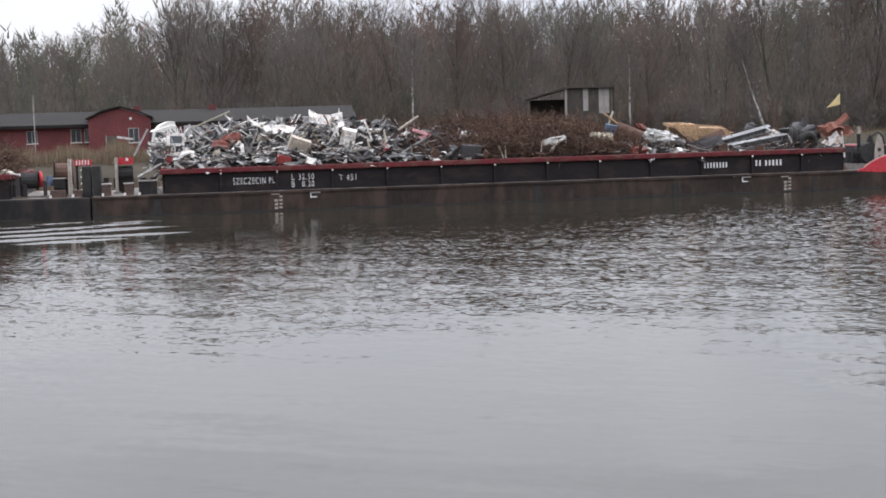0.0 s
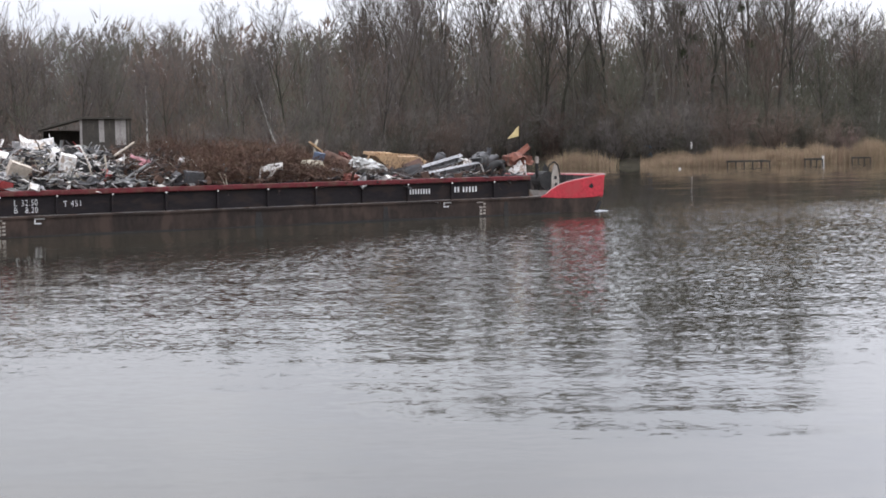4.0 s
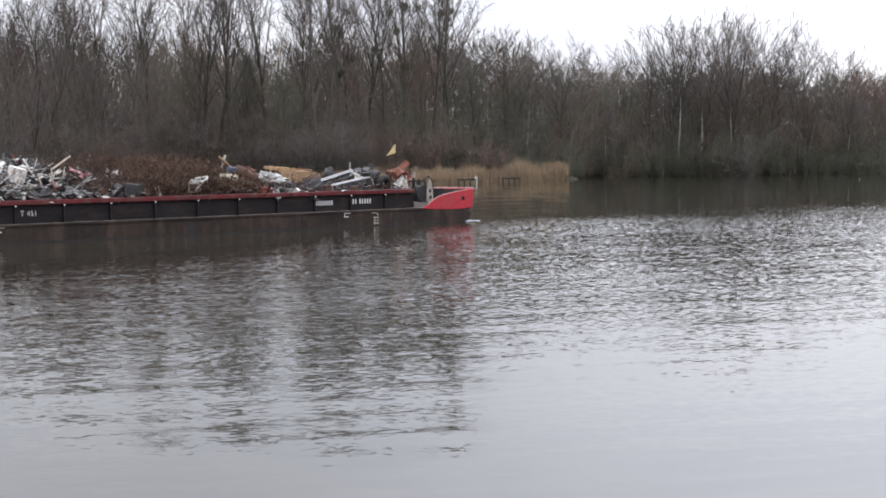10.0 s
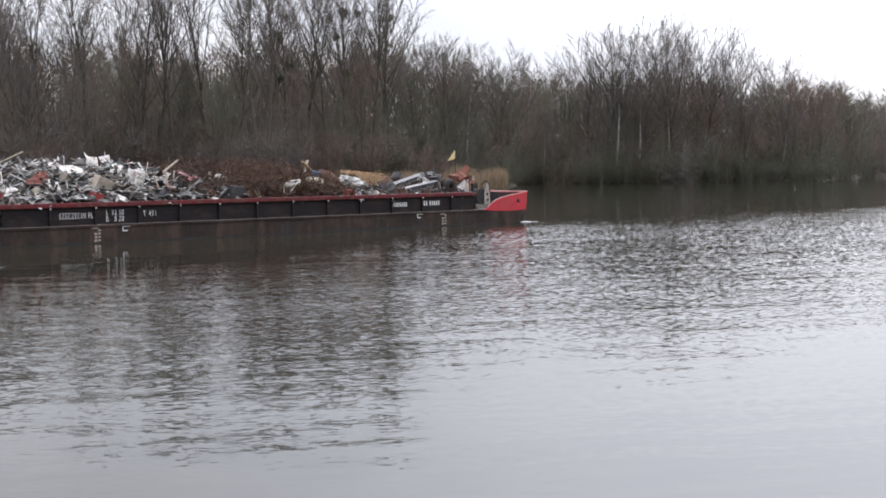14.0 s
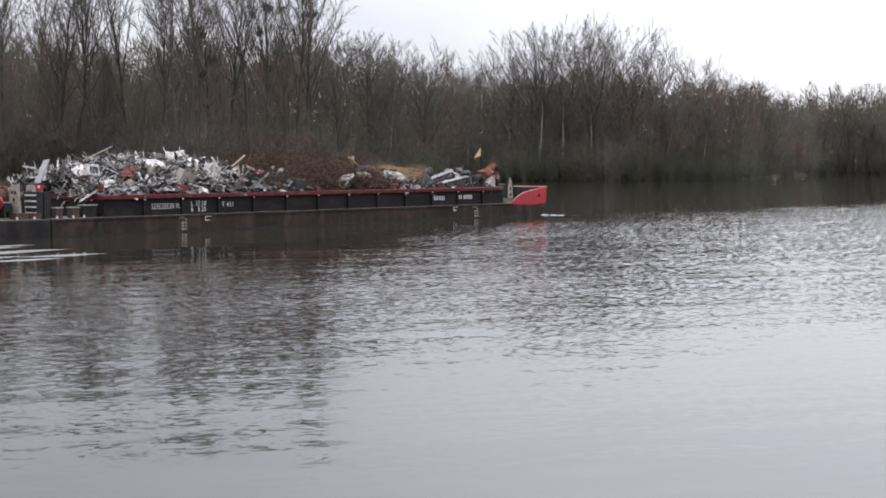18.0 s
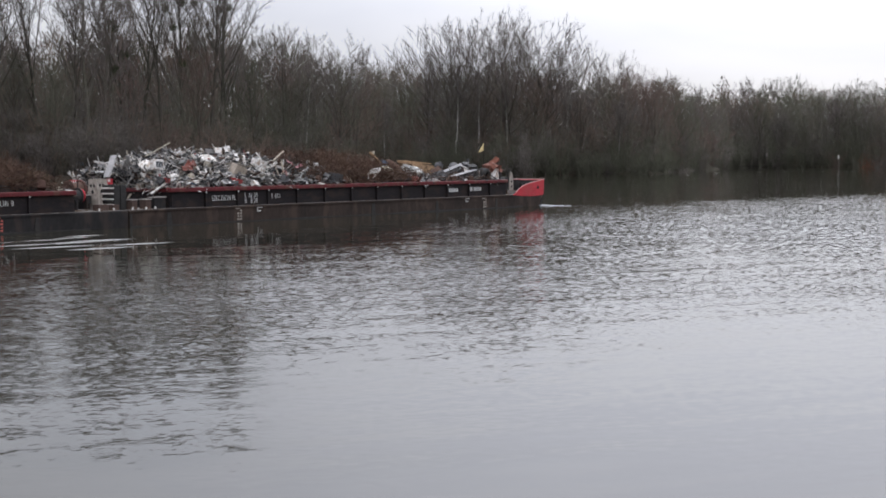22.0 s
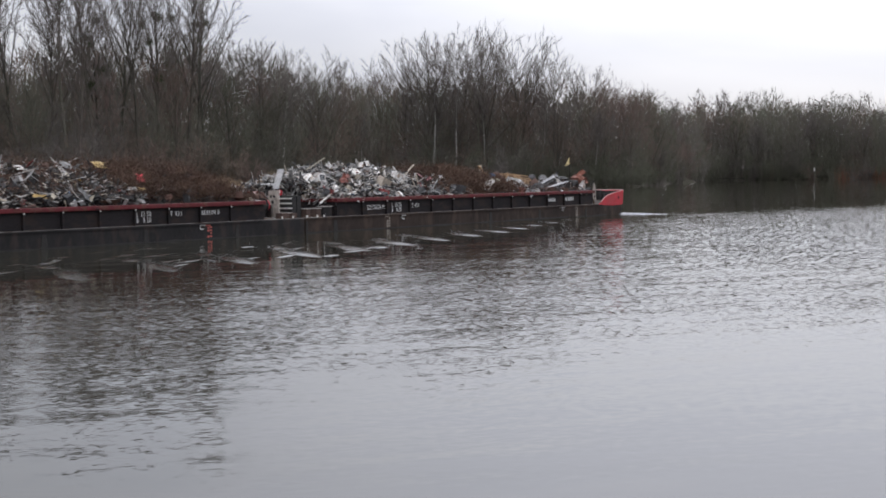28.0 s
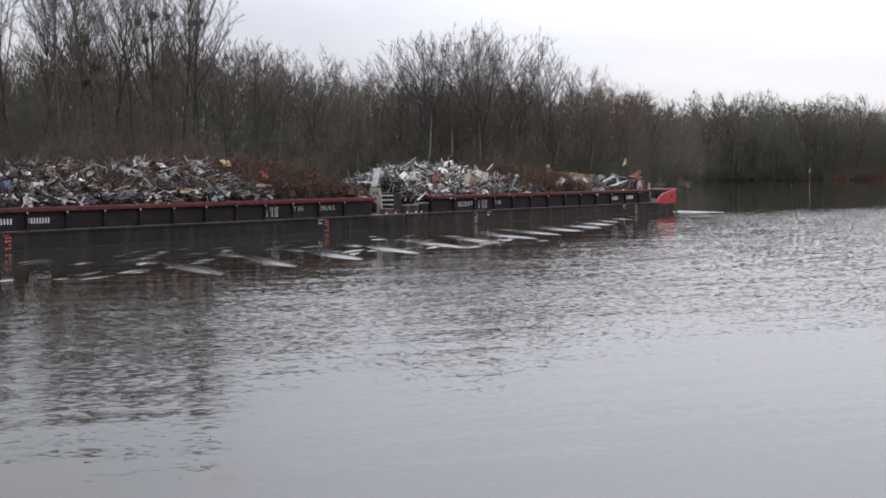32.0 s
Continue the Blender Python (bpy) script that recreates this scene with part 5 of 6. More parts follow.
stick("pipe", "pale folded strip below it", (8.7, 1.2, 2.3), (8.95, 1.1, 2.05), 0.035, "silver")
sheet("pink torn plastic strip in the scrap", 16, 0.7, 0.22, "pink", pose(12.4, 2.0, 2.75, 40, 20, 5))
sheet("pink plastic strip in the scrap", 17, 0.45, 0.15, "pink", pose(12.5, 1.6, 2.55, 60, -15, 5))
item("plastic_can", "small white can on the brown wire", "can", Mesh().tube((0, 0, -0.15), (0, 0, 0.15), 0.13, n=10).tube((0, 0, 0.15), (0, 0, 0.24), 0.05, n=8), SCRAP["white"], pose(14.0, 1.8, 2.55, 10, 40, 0), True)
item("metal_box", "dark grey steel case by the rail", "box", Mesh().box(-0.36, 0.36, -0.25, 0.25, -0.25, 0.22).box(-0.3, 0.3, -0.28, -0.24, -0.18, 0.15), SCRAP["dark"], pose(14.25, 0.9, 1.98, 8, 6, 4))
item("broken_chair", "white bent chair frame on the brown wire", "frame", Mesh().bent([(-0.5, 0, -0.3), (-0.42, 0.1, 0.05), (-0.1, 0.1, 0.2), (0.45, 0, 0.27), (0.55, 0.2, 0.02)], 0.035).bent([(-0.15, 0, -0.32), (0.1, 0, 0.0), (0.45, 0, 0.2)], 0.06).box(-0.4, 0.2, 0.05, 0.09, -0.05, 0.16), SCRAP["white"], pose(17.3, 0.55, 2.16))
item("barrel", "dented whitish plastic drum in the scrap", "barrel", Mesh().tube((-0.42, 0, 0), (0.42, 0, 0), 0.24, n=14).tube((-0.15, 0, 0), (-0.1, 0, 0), 0.26, n=14).tube((0.2, 0, 0), (0.25, 0, 0), 0.26, n=14), SCRAP["cream"], pose(19.5, 1.6, 2.28, 0, 4, 10), True)
item("barrel", "rusty steel tank lying in the scrap", "tank", Mesh().tube((-0.95, 0, 0), (0.95, 0, 0), 0.28, n=14), SCRAP["rust"], pose(21.2, 2.2, 2.3, 0, 22, 4), True)
item("blue_panel", "dented blue metal panel with a round hole", "panel", Mesh().slab([(-0.3, -0.14), (0.32, -0.22), (0.26, 0.16), (-0.26, 0.24)], -0.05, 0.05).tube((0.0, -0.06, 0.0), (0.0, -0.052, 0.0), 0.06, n=10), SCRAP["blue"], pose(20.1, 2.2, 2.62, 18, 4, 0))
item("plastic_bag", "grey-green sack between the scrap", "bag", cloth_bundle(5.3, 0.3, 0.2, 0.16), SCRAP["grey"], pose(20.4, 1.3, 2.0), True)
stick("plank", "splintered wooden plank standing in the scrap", (20.1, 3.2, 3.28), (21.0, 3.1, 2.55), 0.08, "tan", "plank", 0.035, "planks of the heap")
stick("plank", "upright splintered wooden board", (20.5, 3.3, 3.35), (20.2, 3.2, 2.6), 0.07, "cream", "plank", 0.03, "planks of the heap")
PLASTIC = material("pale_grey_plastic", (0.42, 0.42, 0.4), (0.3, 0.3, 0.285), 0.45, scale=4, fine=14, bump=0.02)
item("plastic_sheet", "crumpled pale grey plastic sheet bundle", "sheeting", cloth_bundle(7.7, 0.7, 0.35, 0.27), PLASTIC, pose(22.1, 1.8, 2.2, 0, 10, 0))
item("plastic_sheet", "small pale sheeting bundle on the scrap", "sheeting", cloth_bundle(9.4, 0.34, 0.22, 0.18), PLASTIC, pose(21.75, 2.0, 2.4, 0, 15, 0))
item("red_bundle", "torn red plastic bundle on the scrap", "sheeting", cloth_bundle(11.2, 0.34, 0.2, 0.13), SCRAP["orange"], pose(21.65, 3.0, 2.62, 0, 32, 0))
item("red_bundle", "red-brown torn sheet at the rail", "sheeting", cloth_bundle(13.8, 0.4, 0.18, 0.17), SCRAP["orange"], pose(20.75, 0.6, 1.76))
_hull = Mesh()
_hull.slab([(-1.35, 0.1), (-0.6, -0.42), (1.05, -0.4), (1.2, -0.15), (1.15, 0.06), (0.2, 0.12)], -0.5, 0.5)
for _k in range(9):
    _a = -1.4 + 0.31 * _k
    _hull.box(_a, _a + 0.26, -0.46, 0.46, 0.06 - 0.03 * (_k % 3), 0.18 + 0.035 * (_k * 5 % 4) - 0.02 * _k)
item("wooden_crate", "broken tan wooden box full of boards", "crate", _hull, SCRAP["tan"], pose(24.05, 3.0, 2.5, 6, 5, 4))
stick("plank", "thin slat standing out of the wooden box", (22.55, 2.8, 2.4), (22.75, 2.8, 2.85), 0.05, "tan", "plank", 0.02, "planks of the heap")
stick("plank", "long tan board across the wooden box", (22.8, 2.7, 2.78), (24.9, 2.7, 2.62), 0.1, "tan", "plank", 0.025, "planks of the heap")
GALV = material("dull_galvanised_steel", (0.27, 0.27, 0.275), (0.19, 0.19, 0.195), 0.6, scale=2, fine=9)
_beam = Mesh().box(-1.25, 1.25, -0.02, 0.02, -0.15, 0.15)
_beam.box(-1.25, 1.25, -0.16, -0.02, 0.11, 0.15).box(-1.25, 1.25, -0.16, -0.02, -0.15, -0.11)
for _k in range(4):
    _beam.box(-1.1 + 0.7 * _k, -1.06 + 0.7 * _k, -0.14, -0.02, -0.11, 0.11)
item("channel_beam", "long grey sheet-metal channel lying across the heap", "beam", _beam, GALV, pose(25.7, 1.0, 1.98, 24, -9, 0))
item("channel_beam", "second grey metal channel behind the first", "beam", _beam, GALV, pose(25.3, 1.7, 2.24, 34, -13, 3))
stick("pipe", "thin pale strut between the channels", (26.3, 1.5, 2.5), (26.9, 1.2, 2.15), 0.03, "white")
sheet("small white square plate on the heap", 19, 0.5, 0.5, "white", pose(26.7, 1.4, 2.15, 70, 25, 0))
sheet("dark blue battered sheet by the rail", 18, 1.4, 0.5, "dark", pose(23.7, 1.2, 1.95, 50, -14, 0))
sheet("rusty bent sheet beside the wooden box", 20, 0.9, 0.4, "rust", pose(24.2, 1.7, 2.25, 45, -18, 0))
item("gas_bottle", "dark gas bottle standing on the heap", "bottle", Mesh().tube((0, 0, -0.3), (0, 0, 0.2), 0.24, n=12).tube((0, 0, 0.2), (0, 0, 0.33), 0.24, 0.07, n=12), SCRAP["dark"], pose(26.3, 3.2, 2.42, 8, 25, 0), True)
for _x, _y, _z, _rx, _rz, _s in ((27.75, 0.85, 1.86, 12, 12, 0.5), (27.2, 1.5, 2.05, 20, 70, 0.48), (27.45, 1.6, 2.08, 14, 78, 0.5), (27.7, 1.7, 2.1, 10, 66, 0.5), (28.2, 1.6, 2.1, 70, 10, 0.48)):
    item("tyre", "worn black lorry tyre on the scrap", "tyre", Mesh().ring((0, 0, 0), (0, 1, 0), _s * 0.7, _s * 0.3, 20, 8), TYRE, pose(_x, _y, _z, _rx, 0, _rz), True, "tyres on the heap")
item("machine_part", "black crushed machine part on the scrap", "machine", Mesh().box(-0.4, 0.4, -0.3, 0.3, -0.35, 0.2).tube((-0.3, -0.1, 0.2), (0.2, 0.1, 0.4), 0.16, n=10), SCRAP["dark"], pose(27.9, 2.4, 2.2, 10, 8, 20))
item("machine_part", "dark crumpled drum on the scrap", "machine", Mesh().tube((-0.5, 0, 0), (0.5, 0, 0), 0.3, n=12), SCRAP["dark"], pose(28.3, 3.6, 2.25, 0, -20, 30))
sheet("white folded sheet near the bow end", 21, 0.85, 0.55, "white", pose(28.85, 0.95, 1.85, 72, -32, 12))
sheet("pale sheet near the bow end", 22, 0.5, 0.5, "cream", pose(29.2, 1.5, 1.9, 80, 20, -25))
RUSTY = material("rust_red_sheet", (0.2, 0.075, 0.05), (0.1, 0.045, 0.034), 0.8, scale=3, fine=12)
_rng2 = np.random.default_rng(63)
_box = Mesh().slab([(-0.55, -0.25), (0.45, -0.3), (0.6, 0.05), (0.1, 0.16), (-0.6, 0.12)], -0.3, 0.3)
for _k in range(7):
    _piece = crumpled(_rng2, _rng2.uniform(0.5, 1.0), _rng2.uniform(0.25, 0.45))
    _pm = pose(_rng2.uniform(-0.5, 0.5), -0.3 + 0.08 * _k, _rng2.uniform(-0.2, 0.22), _rng2.uniform(20, 80), _rng2.normal(0, 20), _rng2.normal(0, 30))
    _box.add([_pm @ Vector(_v) for _v in _piece.v], _piece.f)
item("rusty_box", "crumpled rust-red sheet-metal box over the bow end", "box", _box, RUSTY, pose(29.1, 1.3, 2.42, 5, -4, 0))
stick("plank", "white flaking plate standing at the hold's end", (29.42, 1.1, 1.25), (29.3, 1.1, 2.3), 0.1, "white", "plank", 0.03, "planks of the heap")
sheet("torn brown sheet hanging at the bow end", 64, 0.7, 0.5, "rust", pose(28.75, 1.1, 2.15, 70, 30, 20))
item("machine_part", "black cone-shaped machine part standing on the heap", "machine", Mesh().tube((0, 0, -0.45), (0, 0, 0.35), 0.42, 0.17, n=14).tube((0, 0, 0.35), (0, 0, 0.42), 0.24, n=14), TYRE, pose(26.95, 1.1, 2.05, 4, -6, 0))
item("machine_part", "dark tangled engine block on the heap", "machine", Mesh().box(-0.45, 0.45, -0.3, 0.3, -0.35, 0.15).tube((-0.3, -0.32, 0.0), (0.35, -0.32, 0.1), 0.13, n=10).tube((0.1, 0, 0.1), (0.25, 0, 0.5), 0.1, n=8).box(-0.35, -0.05, -0.2, 0.2, 0.15, 0.36), SCRAP["dark"], pose(28.3, 2.6, 2.35, 6, -10, 15))
# and of the trailing one
for _x, _y, _z, _m, _w, _h, _sd, _rx, _l in (
        (22.4, 3.2, 3.42, "yellow", 0.9, 0.4, 51, 40, "yellowish bent sheet on top of the heap"), (17.8, 3.0, 3.3, "white", 0.6, 0.4, 52, 30, "rounded white sheet on top of the heap"),
        (15.6, 2.5, 2.95, "grey", 1.7, 0.6, 53, 35, "broad grey sheet on the heap"), (6.9, 1.4, 2.4, "blue", 0.7, 0.8, 54, 70, "crumpled blue sheet in the scrap"),
        (23.2, 1.6, 2.78, "bright", 0.5, 0.42, 55, 60, "bright red plastic piece in the scrap"), (23.0, 1.3, 2.3, "yellow", 0.9, 0.3, 56, 50, "yellow frame piece in the scrap"),
        (16.9, 0.9, 2.1, "yellow", 0.9, 0.16, 57, 60, "yellowish bent strip by the rail"), (15.7, 0.6, 1.85, "white", 0.6, 0.12, 59, 60, "white strip hanging over the rail"), (20.5, 3.2, 3.4, "grey", 0.7, 0.5, 58, 40, "grey sheet on the heap's crest"),
        (29.55, 0.75, 1.74, "cream", 0.5, 0.3, 60, 30, "small pale sheet lying on the rail's end")):
    sheet(_l, _sd, _w, _h, _m, pose(_x - LONG - 0.06, _y, _z, _rx, 6, 8))
stick("pipe", "white bar poking over the trailing heap's end", (-3.2, 0.8, 1.75), (-2.5, 0.5, 1.6), 0.04, "white")


CHIP = material("flaking_white_paint", (0.5, 0.47, 0.42), (0.16, 0.13, 0.11), 0.7, scale=5, fine=20, mottled=0.9)
# deck gear between the barges and on the bow
def gear(name, label, category, pieces, local, group=""):
    ob = thing(name, label, category, group)
    for pname, geo, mat, lab in pieces:
        part(pname, geo, mat, ob, lab)
    return ride(ob, local)


D0 = DECK_Z + 0.02
BOLLARD = material("rusty_bollard_steel", (0.095, 0.062, 0.05), (0.06, 0.042, 0.036), 0.85, scale=2, fine=9)
gear("anchor_winch", "black winch with a bright red wheel on deck", "winch", [
    ("wheel", Mesh().ring((0, 0, 0.66), (1, 0.25, 0), 0.25, 0.055, 20, 8).tube((-0.02, 0, 0.66), (0.05, 0.01, 0.66), 0.23, n=18), RED, "bright red winch wheel"),
    ("drum", Mesh().tube((-0.62, 0, 0.62), (-0.12, 0, 0.62), 0.29, n=14).tube((-0.66, 0, 0.62), (-0.6, 0, 0.62), 0.37, n=16).tube((-0.12, 0, 0.64), (-0.07, 0, 0.64), 0.36, n=16), TYRE, "black rope drum"),
    ("stand", Mesh().box(-0.7, -0.6, -0.3, 0.3, 0, 0.75), HULL_DARK, ""),
    ("stand", Mesh().box(0.12, 0.2, -0.3, 0.3, 0, 0.6), HULL_DARK, ""),
    ("base", Mesh().box(-0.8, 0.35, -0.35, 0.35, 0, 0.07), DECK, "")], pose(-1.85, 1.0, D0))
for _x, _y, _tall in ((-0.82, 1.35, 1.36), (0.8, 2.7, 1.34)):
    _pl = Mesh().slab([(-0.42, 0), (0.42, 0), (0.26, _tall), (-0.26, _tall)], -0.05, 0.05)
    gear("coupling_stand", "pale steel coupling stand with round holes", "stand", [
        ("plate", _pl, CHIP, "weathered flaking white plate"),
        ("hole", Mesh().tube((-0.1, 0.052, _tall * 0.78), (-0.1, 0.062, _tall * 0.78), 0.07, n=12), TYRE, ""),
        ("hole", Mesh().tube((0.1, 0.052, _tall * 0.78), (0.1, 0.062, _tall * 0.78), 0.07, n=12), TYRE, ""),
        ("hole", Mesh().tube((0, 0.052, _tall * 0.58), (0, 0.062, _tall * 0.58), 0.08, n=12), TYRE, ""),
        ("foot", Mesh().box(-0.5, 0.5, -0.12, 0.12, 0, 0.06), DECK, "")], pose(_x, _y, D0, 0, 0, 90), "coupling stands")
_rungs = [("side_pad", Mesh().box(-0.34, -0.04, -0.4, 0.4, 0, 1.08), TYRE, "black fender pad"), ("side_pad", Mesh().box(0.02, 0.32, -0.4, 0.4, 0, 1.08), TYRE, "black fender pad")]
for _k in range(4):
    _rungs.append(("rung", Mesh().box(-0.39, -0.345, -0.38, 0.38, 0.2 + 0.24 * _k, 0.26 + 0.24 * _k), WHITE, "pale step"))
gear("boarding_ladder", "black boarding steps with pale rungs", "ladder", _rungs, pose(0.0, 0.95, D0))
gear("coupling_winch", "red coupling winch with white stripes", "winch", [
    ("housing", Mesh().box(-0.3, 0.3, -0.16, 0.2, 1.08, 1.28), HULL_DARK, ""), ("face_plate", Mesh().box(-0.32, 0.32, -0.2, -0.165, 1.08, 1.3), RED, "red painted face plate"), ("leg", Mesh().box(-0.28, -0.2, -0.15, 0.15, 0, 1.08), HULL_DARK, ""), ("leg", Mesh().box(0.2, 0.28, -0.15, 0.15, 0, 1.08), HULL_DARK, ""),
    *[("stripe", Mesh().box(-0.26 + 0.11 * _k, -0.21 + 0.11 * _k, -0.215, -0.202, 1.1, 1.28), WHITE, "") for _k in range(5)]], pose(-0.45, 3.2, D0))
gear("coupling_winch", "red coupling winch with a dark motor", "winch", [
    ("housing", Mesh().box(-0.3, 0.3, -0.2, 0.25, 1.08, 1.32), HULL_DARK, ""), ("face_plate", Mesh().box(-0.33, 0.33, -0.25, -0.205, 1.08, 1.34), RED, "red painted face plate"), ("motor", Mesh().tube((-0.3, 0, 0.72), (0.3, 0, 0.72), 0.3, n=12), TYRE, "black motor"),
    ("stand", Mesh().box(-0.3, 0.3, -0.2, 0.2, 0, 0.5), HULL_DARK, ""), ("lamp", Mesh().box(0.05, 0.15, -0.28, -0.252, 1.2, 1.32), WHITE, "")], pose(1.1, 3.0, D0))
gear("cable_drum", "rusty cable drum standing between the barges", "drum", [("barrel", Mesh().tube((-0.3, 0, 0.85), (0.3, 0, 0.85), 0.36, n=14), SCRAP["rust"], ""), ("flange", Mesh().tube((-0.36, 0, 0.85), (-0.3, 0, 0.85), 0.46, n=16), SCRAP["rust"], ""), ("flange", Mesh().tube((0.3, 0, 0.85), (0.36, 0, 0.85), 0.46, n=16), SCRAP["rust"], ""), ("cradle", Mesh().box(-0.3, 0.3, -0.3, 0.3, 0, 0.5), HULL_DARK, "")], pose(-1.1, 2.3, D0))
gear("deck_box", "black deck locker with a pale lid", "box", [
    ("box", Mesh().box(-0.2, 0.22, -0.2, 0.2, 0.3, 0.64), TYRE, ""), ("leg", Mesh().box(-0.18, -0.12, -0.15, 0.15, 0, 0.3), HULL_DARK, ""), ("leg", Mesh().box(0.12, 0.18, -0.15, 0.15, 0, 0.3), HULL_DARK, ""),
    ("lid", Mesh().box(-0.22, 0.24, -0.22, 0.22, 0.642, 0.68), PALE, "pale worn lid")], pose(-1.22, 1.5, D0))
gear("deck_post", "thin dark post with a blue can at its foot", "post", [("post", Mesh().tube((0, 0, 0), (0.03, 0, 1.3), 0.03, n=6), HULL_DARK, ""), ("can", Mesh().tube((-0.16, 0, 0.4), (-0.16, 0, 0.75), 0.12, n=10), SCRAP["blue"], "dull blue can")], pose(-1.42, 1.7, D0))
for _x0, _x1, _h, _lid in ((-1.46, -0.92, 0.26, False), (-0.67, -0.34, 0.24, False), (0.38, 0.68, 0.4, True), (1.16, 1.48, 0.4, True), (1.68, 2.33, 0.48, True)):
    _bits = [("box", Mesh().box(0, _x1 - _x0, 0, 0.4, 0, _h), BOLLARD if _h < 0.45 else HULL_DARK, "")]
    if _lid:
        _bits.append(("lid", Mesh().box(-0.03, _x1 - _x0 + 0.03, -0.03, 0.43, _h + 0.002, _h + 0.05), PALE, "pale worn lid"))
    _bits.append(("corner", Mesh().box(-0.03, 0.05, -0.04, -0.004, 0.0, 0.1), WHITE, "white corner mark"))
    gear("bollard_box", "low brown steel bollard box at the deck edge", "bollard", _bits, pose(_x0, 0.25, D0), "bollards on deck")
for _x, _y in ((-2.6, 0.6), (-3.1, 5.2), (1.9, 5.0), (0.4, 6.4), (-1.4, 6.4)):
    gear("bollard", "dark twin mooring bollard on deck", "bollard", [("post", Mesh().tube((-0.2, 0, 0), (-0.2, 0, 0.5), 0.11, n=10), HULL_DARK, ""), ("post", Mesh().tube((0.2, 0, 0), (0.2, 0, 0.5), 0.11, n=10), HULL_DARK, ""), ("base", Mesh().box(-0.4, 0.4, -0.16, 0.16, 0, 0.06), DECK, "")], pose(_x, _y, D0), "bollards on deck")
# bow
_side = [(-0.22, 0), (0.24, 0), (0.2, 0.75), (0.12, 1.2), (0.0, 1.36), (-0.1, 1.2), (-0.18, 0.75)]
gear("bow_winch", "white winch frame with a black drum on the bow", "winch", [
    ("side_plate", Mesh().slab(_side, -0.3, -0.24), CHIP, "flaking white side plate"),
    ("side_plate", Mesh().slab(_side, 0.5, 0.56), TYRE, "black side plate"),
    ("drum", Mesh().tube((-0.34, -0.22, 0.62), (-0.34, 0.48, 0.62), 0.42, n=16), TYRE, "black rope drum"),
    ("rim", Mesh().bent([(-0.32, -0.2, 0.85), (-0.26, -0.2, 1.3), (0.0, -0.2, 1.46), (0.2, -0.2, 1.3), (0.34, -0.2, 0.75)], 0.03), TYRE, "black guard rim"),
    ("hole", Mesh().tube((0.0, -0.31, 0.75), (0.0, -0.302, 0.75), 0.08, n=12), TYRE, ""),
    ("hole", Mesh().tube((0.03, -0.31, 0.45), (0.03, -0.302, 0.45), 0.08, n=12), TYRE, "")], pose(31.0, 1.5, D0))
gear("bow_post", "white post with a dark box at the hold's end", "post", [("post", Mesh().box(-0.05, 0.05, -0.05, 0.05, 0, 1.65), HULL_DARK, ""), ("head", Mesh().box(-0.06, 0.06, -0.06, 0.06, 1.4, 1.7), CHIP, "white post head"), ("box", Mesh().box(0.0, 0.4, -0.25, 0.1, 0, 0.4), TYRE, "")], pose(30.3, 1.6, D0))
for _x, _y, _w in ((31.75, 1.4, 0.34), (32.0, 2.3, 0.3), (31.65, 3.0, 0.3)):
    gear("deck_locker", "dark steel locker inside the bow", "box", [("box", Mesh().box(-_w / 2, _w / 2, -0.2, 0.2, 0, 0.82), TYRE, ""), ("lid", Mesh().box(-_w / 2 - 0.02, _w / 2 + 0.02, -0.22, 0.22, 0.822, 0.85), HULL_DARK, "")], pose(_x, _y, D0), "lockers inside the bow")
for _x, _y in ((31.8, 0.9), (31.9, 2.4), (31.7, 5.0), (31.7, 7.0), (31.3, 3.6)):
    gear("bollard", "dark twin mooring bollard on deck", "bollard", [("post", Mesh().tube((-0.2, 0, 0), (-0.2, 0, 0.62), 0.11, n=10), HULL_DARK, ""), ("post", Mesh().tube((0.2, 0, 0), (0.2, 0, 0.62), 0.11, n=10), HULL_DARK, ""), ("base", Mesh().box(-0.4, 0.4, -0.16, 0.16, 0, 0.06), DECK, "")], pose(_x, _y, D0), "bollards on deck")
gear("flag", "small faded yellow pennant on a thin pole", "flag", [
    ("pole", Mesh().tube((0, 0, 0), (0, 0, 3.1), 0.018, n=6), HULL_DARK, "thin dark pole"),
    ("pennant", Mesh().slab([(-0.02, 3.08), (-0.02, 2.62), (-0.28, 2.56), (-0.6, 2.5), (-0.3, 2.78)], -0.01, 0.01), material("faded_yellow_cloth", (0.62, 0.50, 0.26), (0.5, 0.4, 0.2), 0.9, scale=3, fine=30), "faded yellow cloth")], pose(29.95, 2.5, D0))

# painted draught marks and load marks on the hulls
CORAL = material("flaking_coral_paint", (0.5, 0.14, 0.11), (0.3, 0.08, 0.07), 0.7, scale=5, fine=20, mottled=0.9)
for _x, _top, _own, _m in ((6.55, 0.62, lead, CHIP), (26.4, 0.6, lead, CHIP), (25.75, 0.62, trail, CORAL), (6.55, 0.62, trail, CORAL)):
    _g = Mesh().box(_x - 0.12, _x + 0.2, -0.008, -0.002, _top - 0.02, _top + 0.03)
    for _k in range(4):
        for _j in range(2):
            if (_k * 2 + _j + len(_own.name)) % 7 == 3:
                continue
            _g.box(_x + 0.17 * _j + 0.02 * (_k % 2), _x + 0.17 * _j + 0.13, -0.008, -0.002, 0.07 + 0.135 * _k + 0.02 * _j, 0.165 + 0.135 * _k)
    part("draught_mark", _g, _m, _own, "flaking painted draught mark")
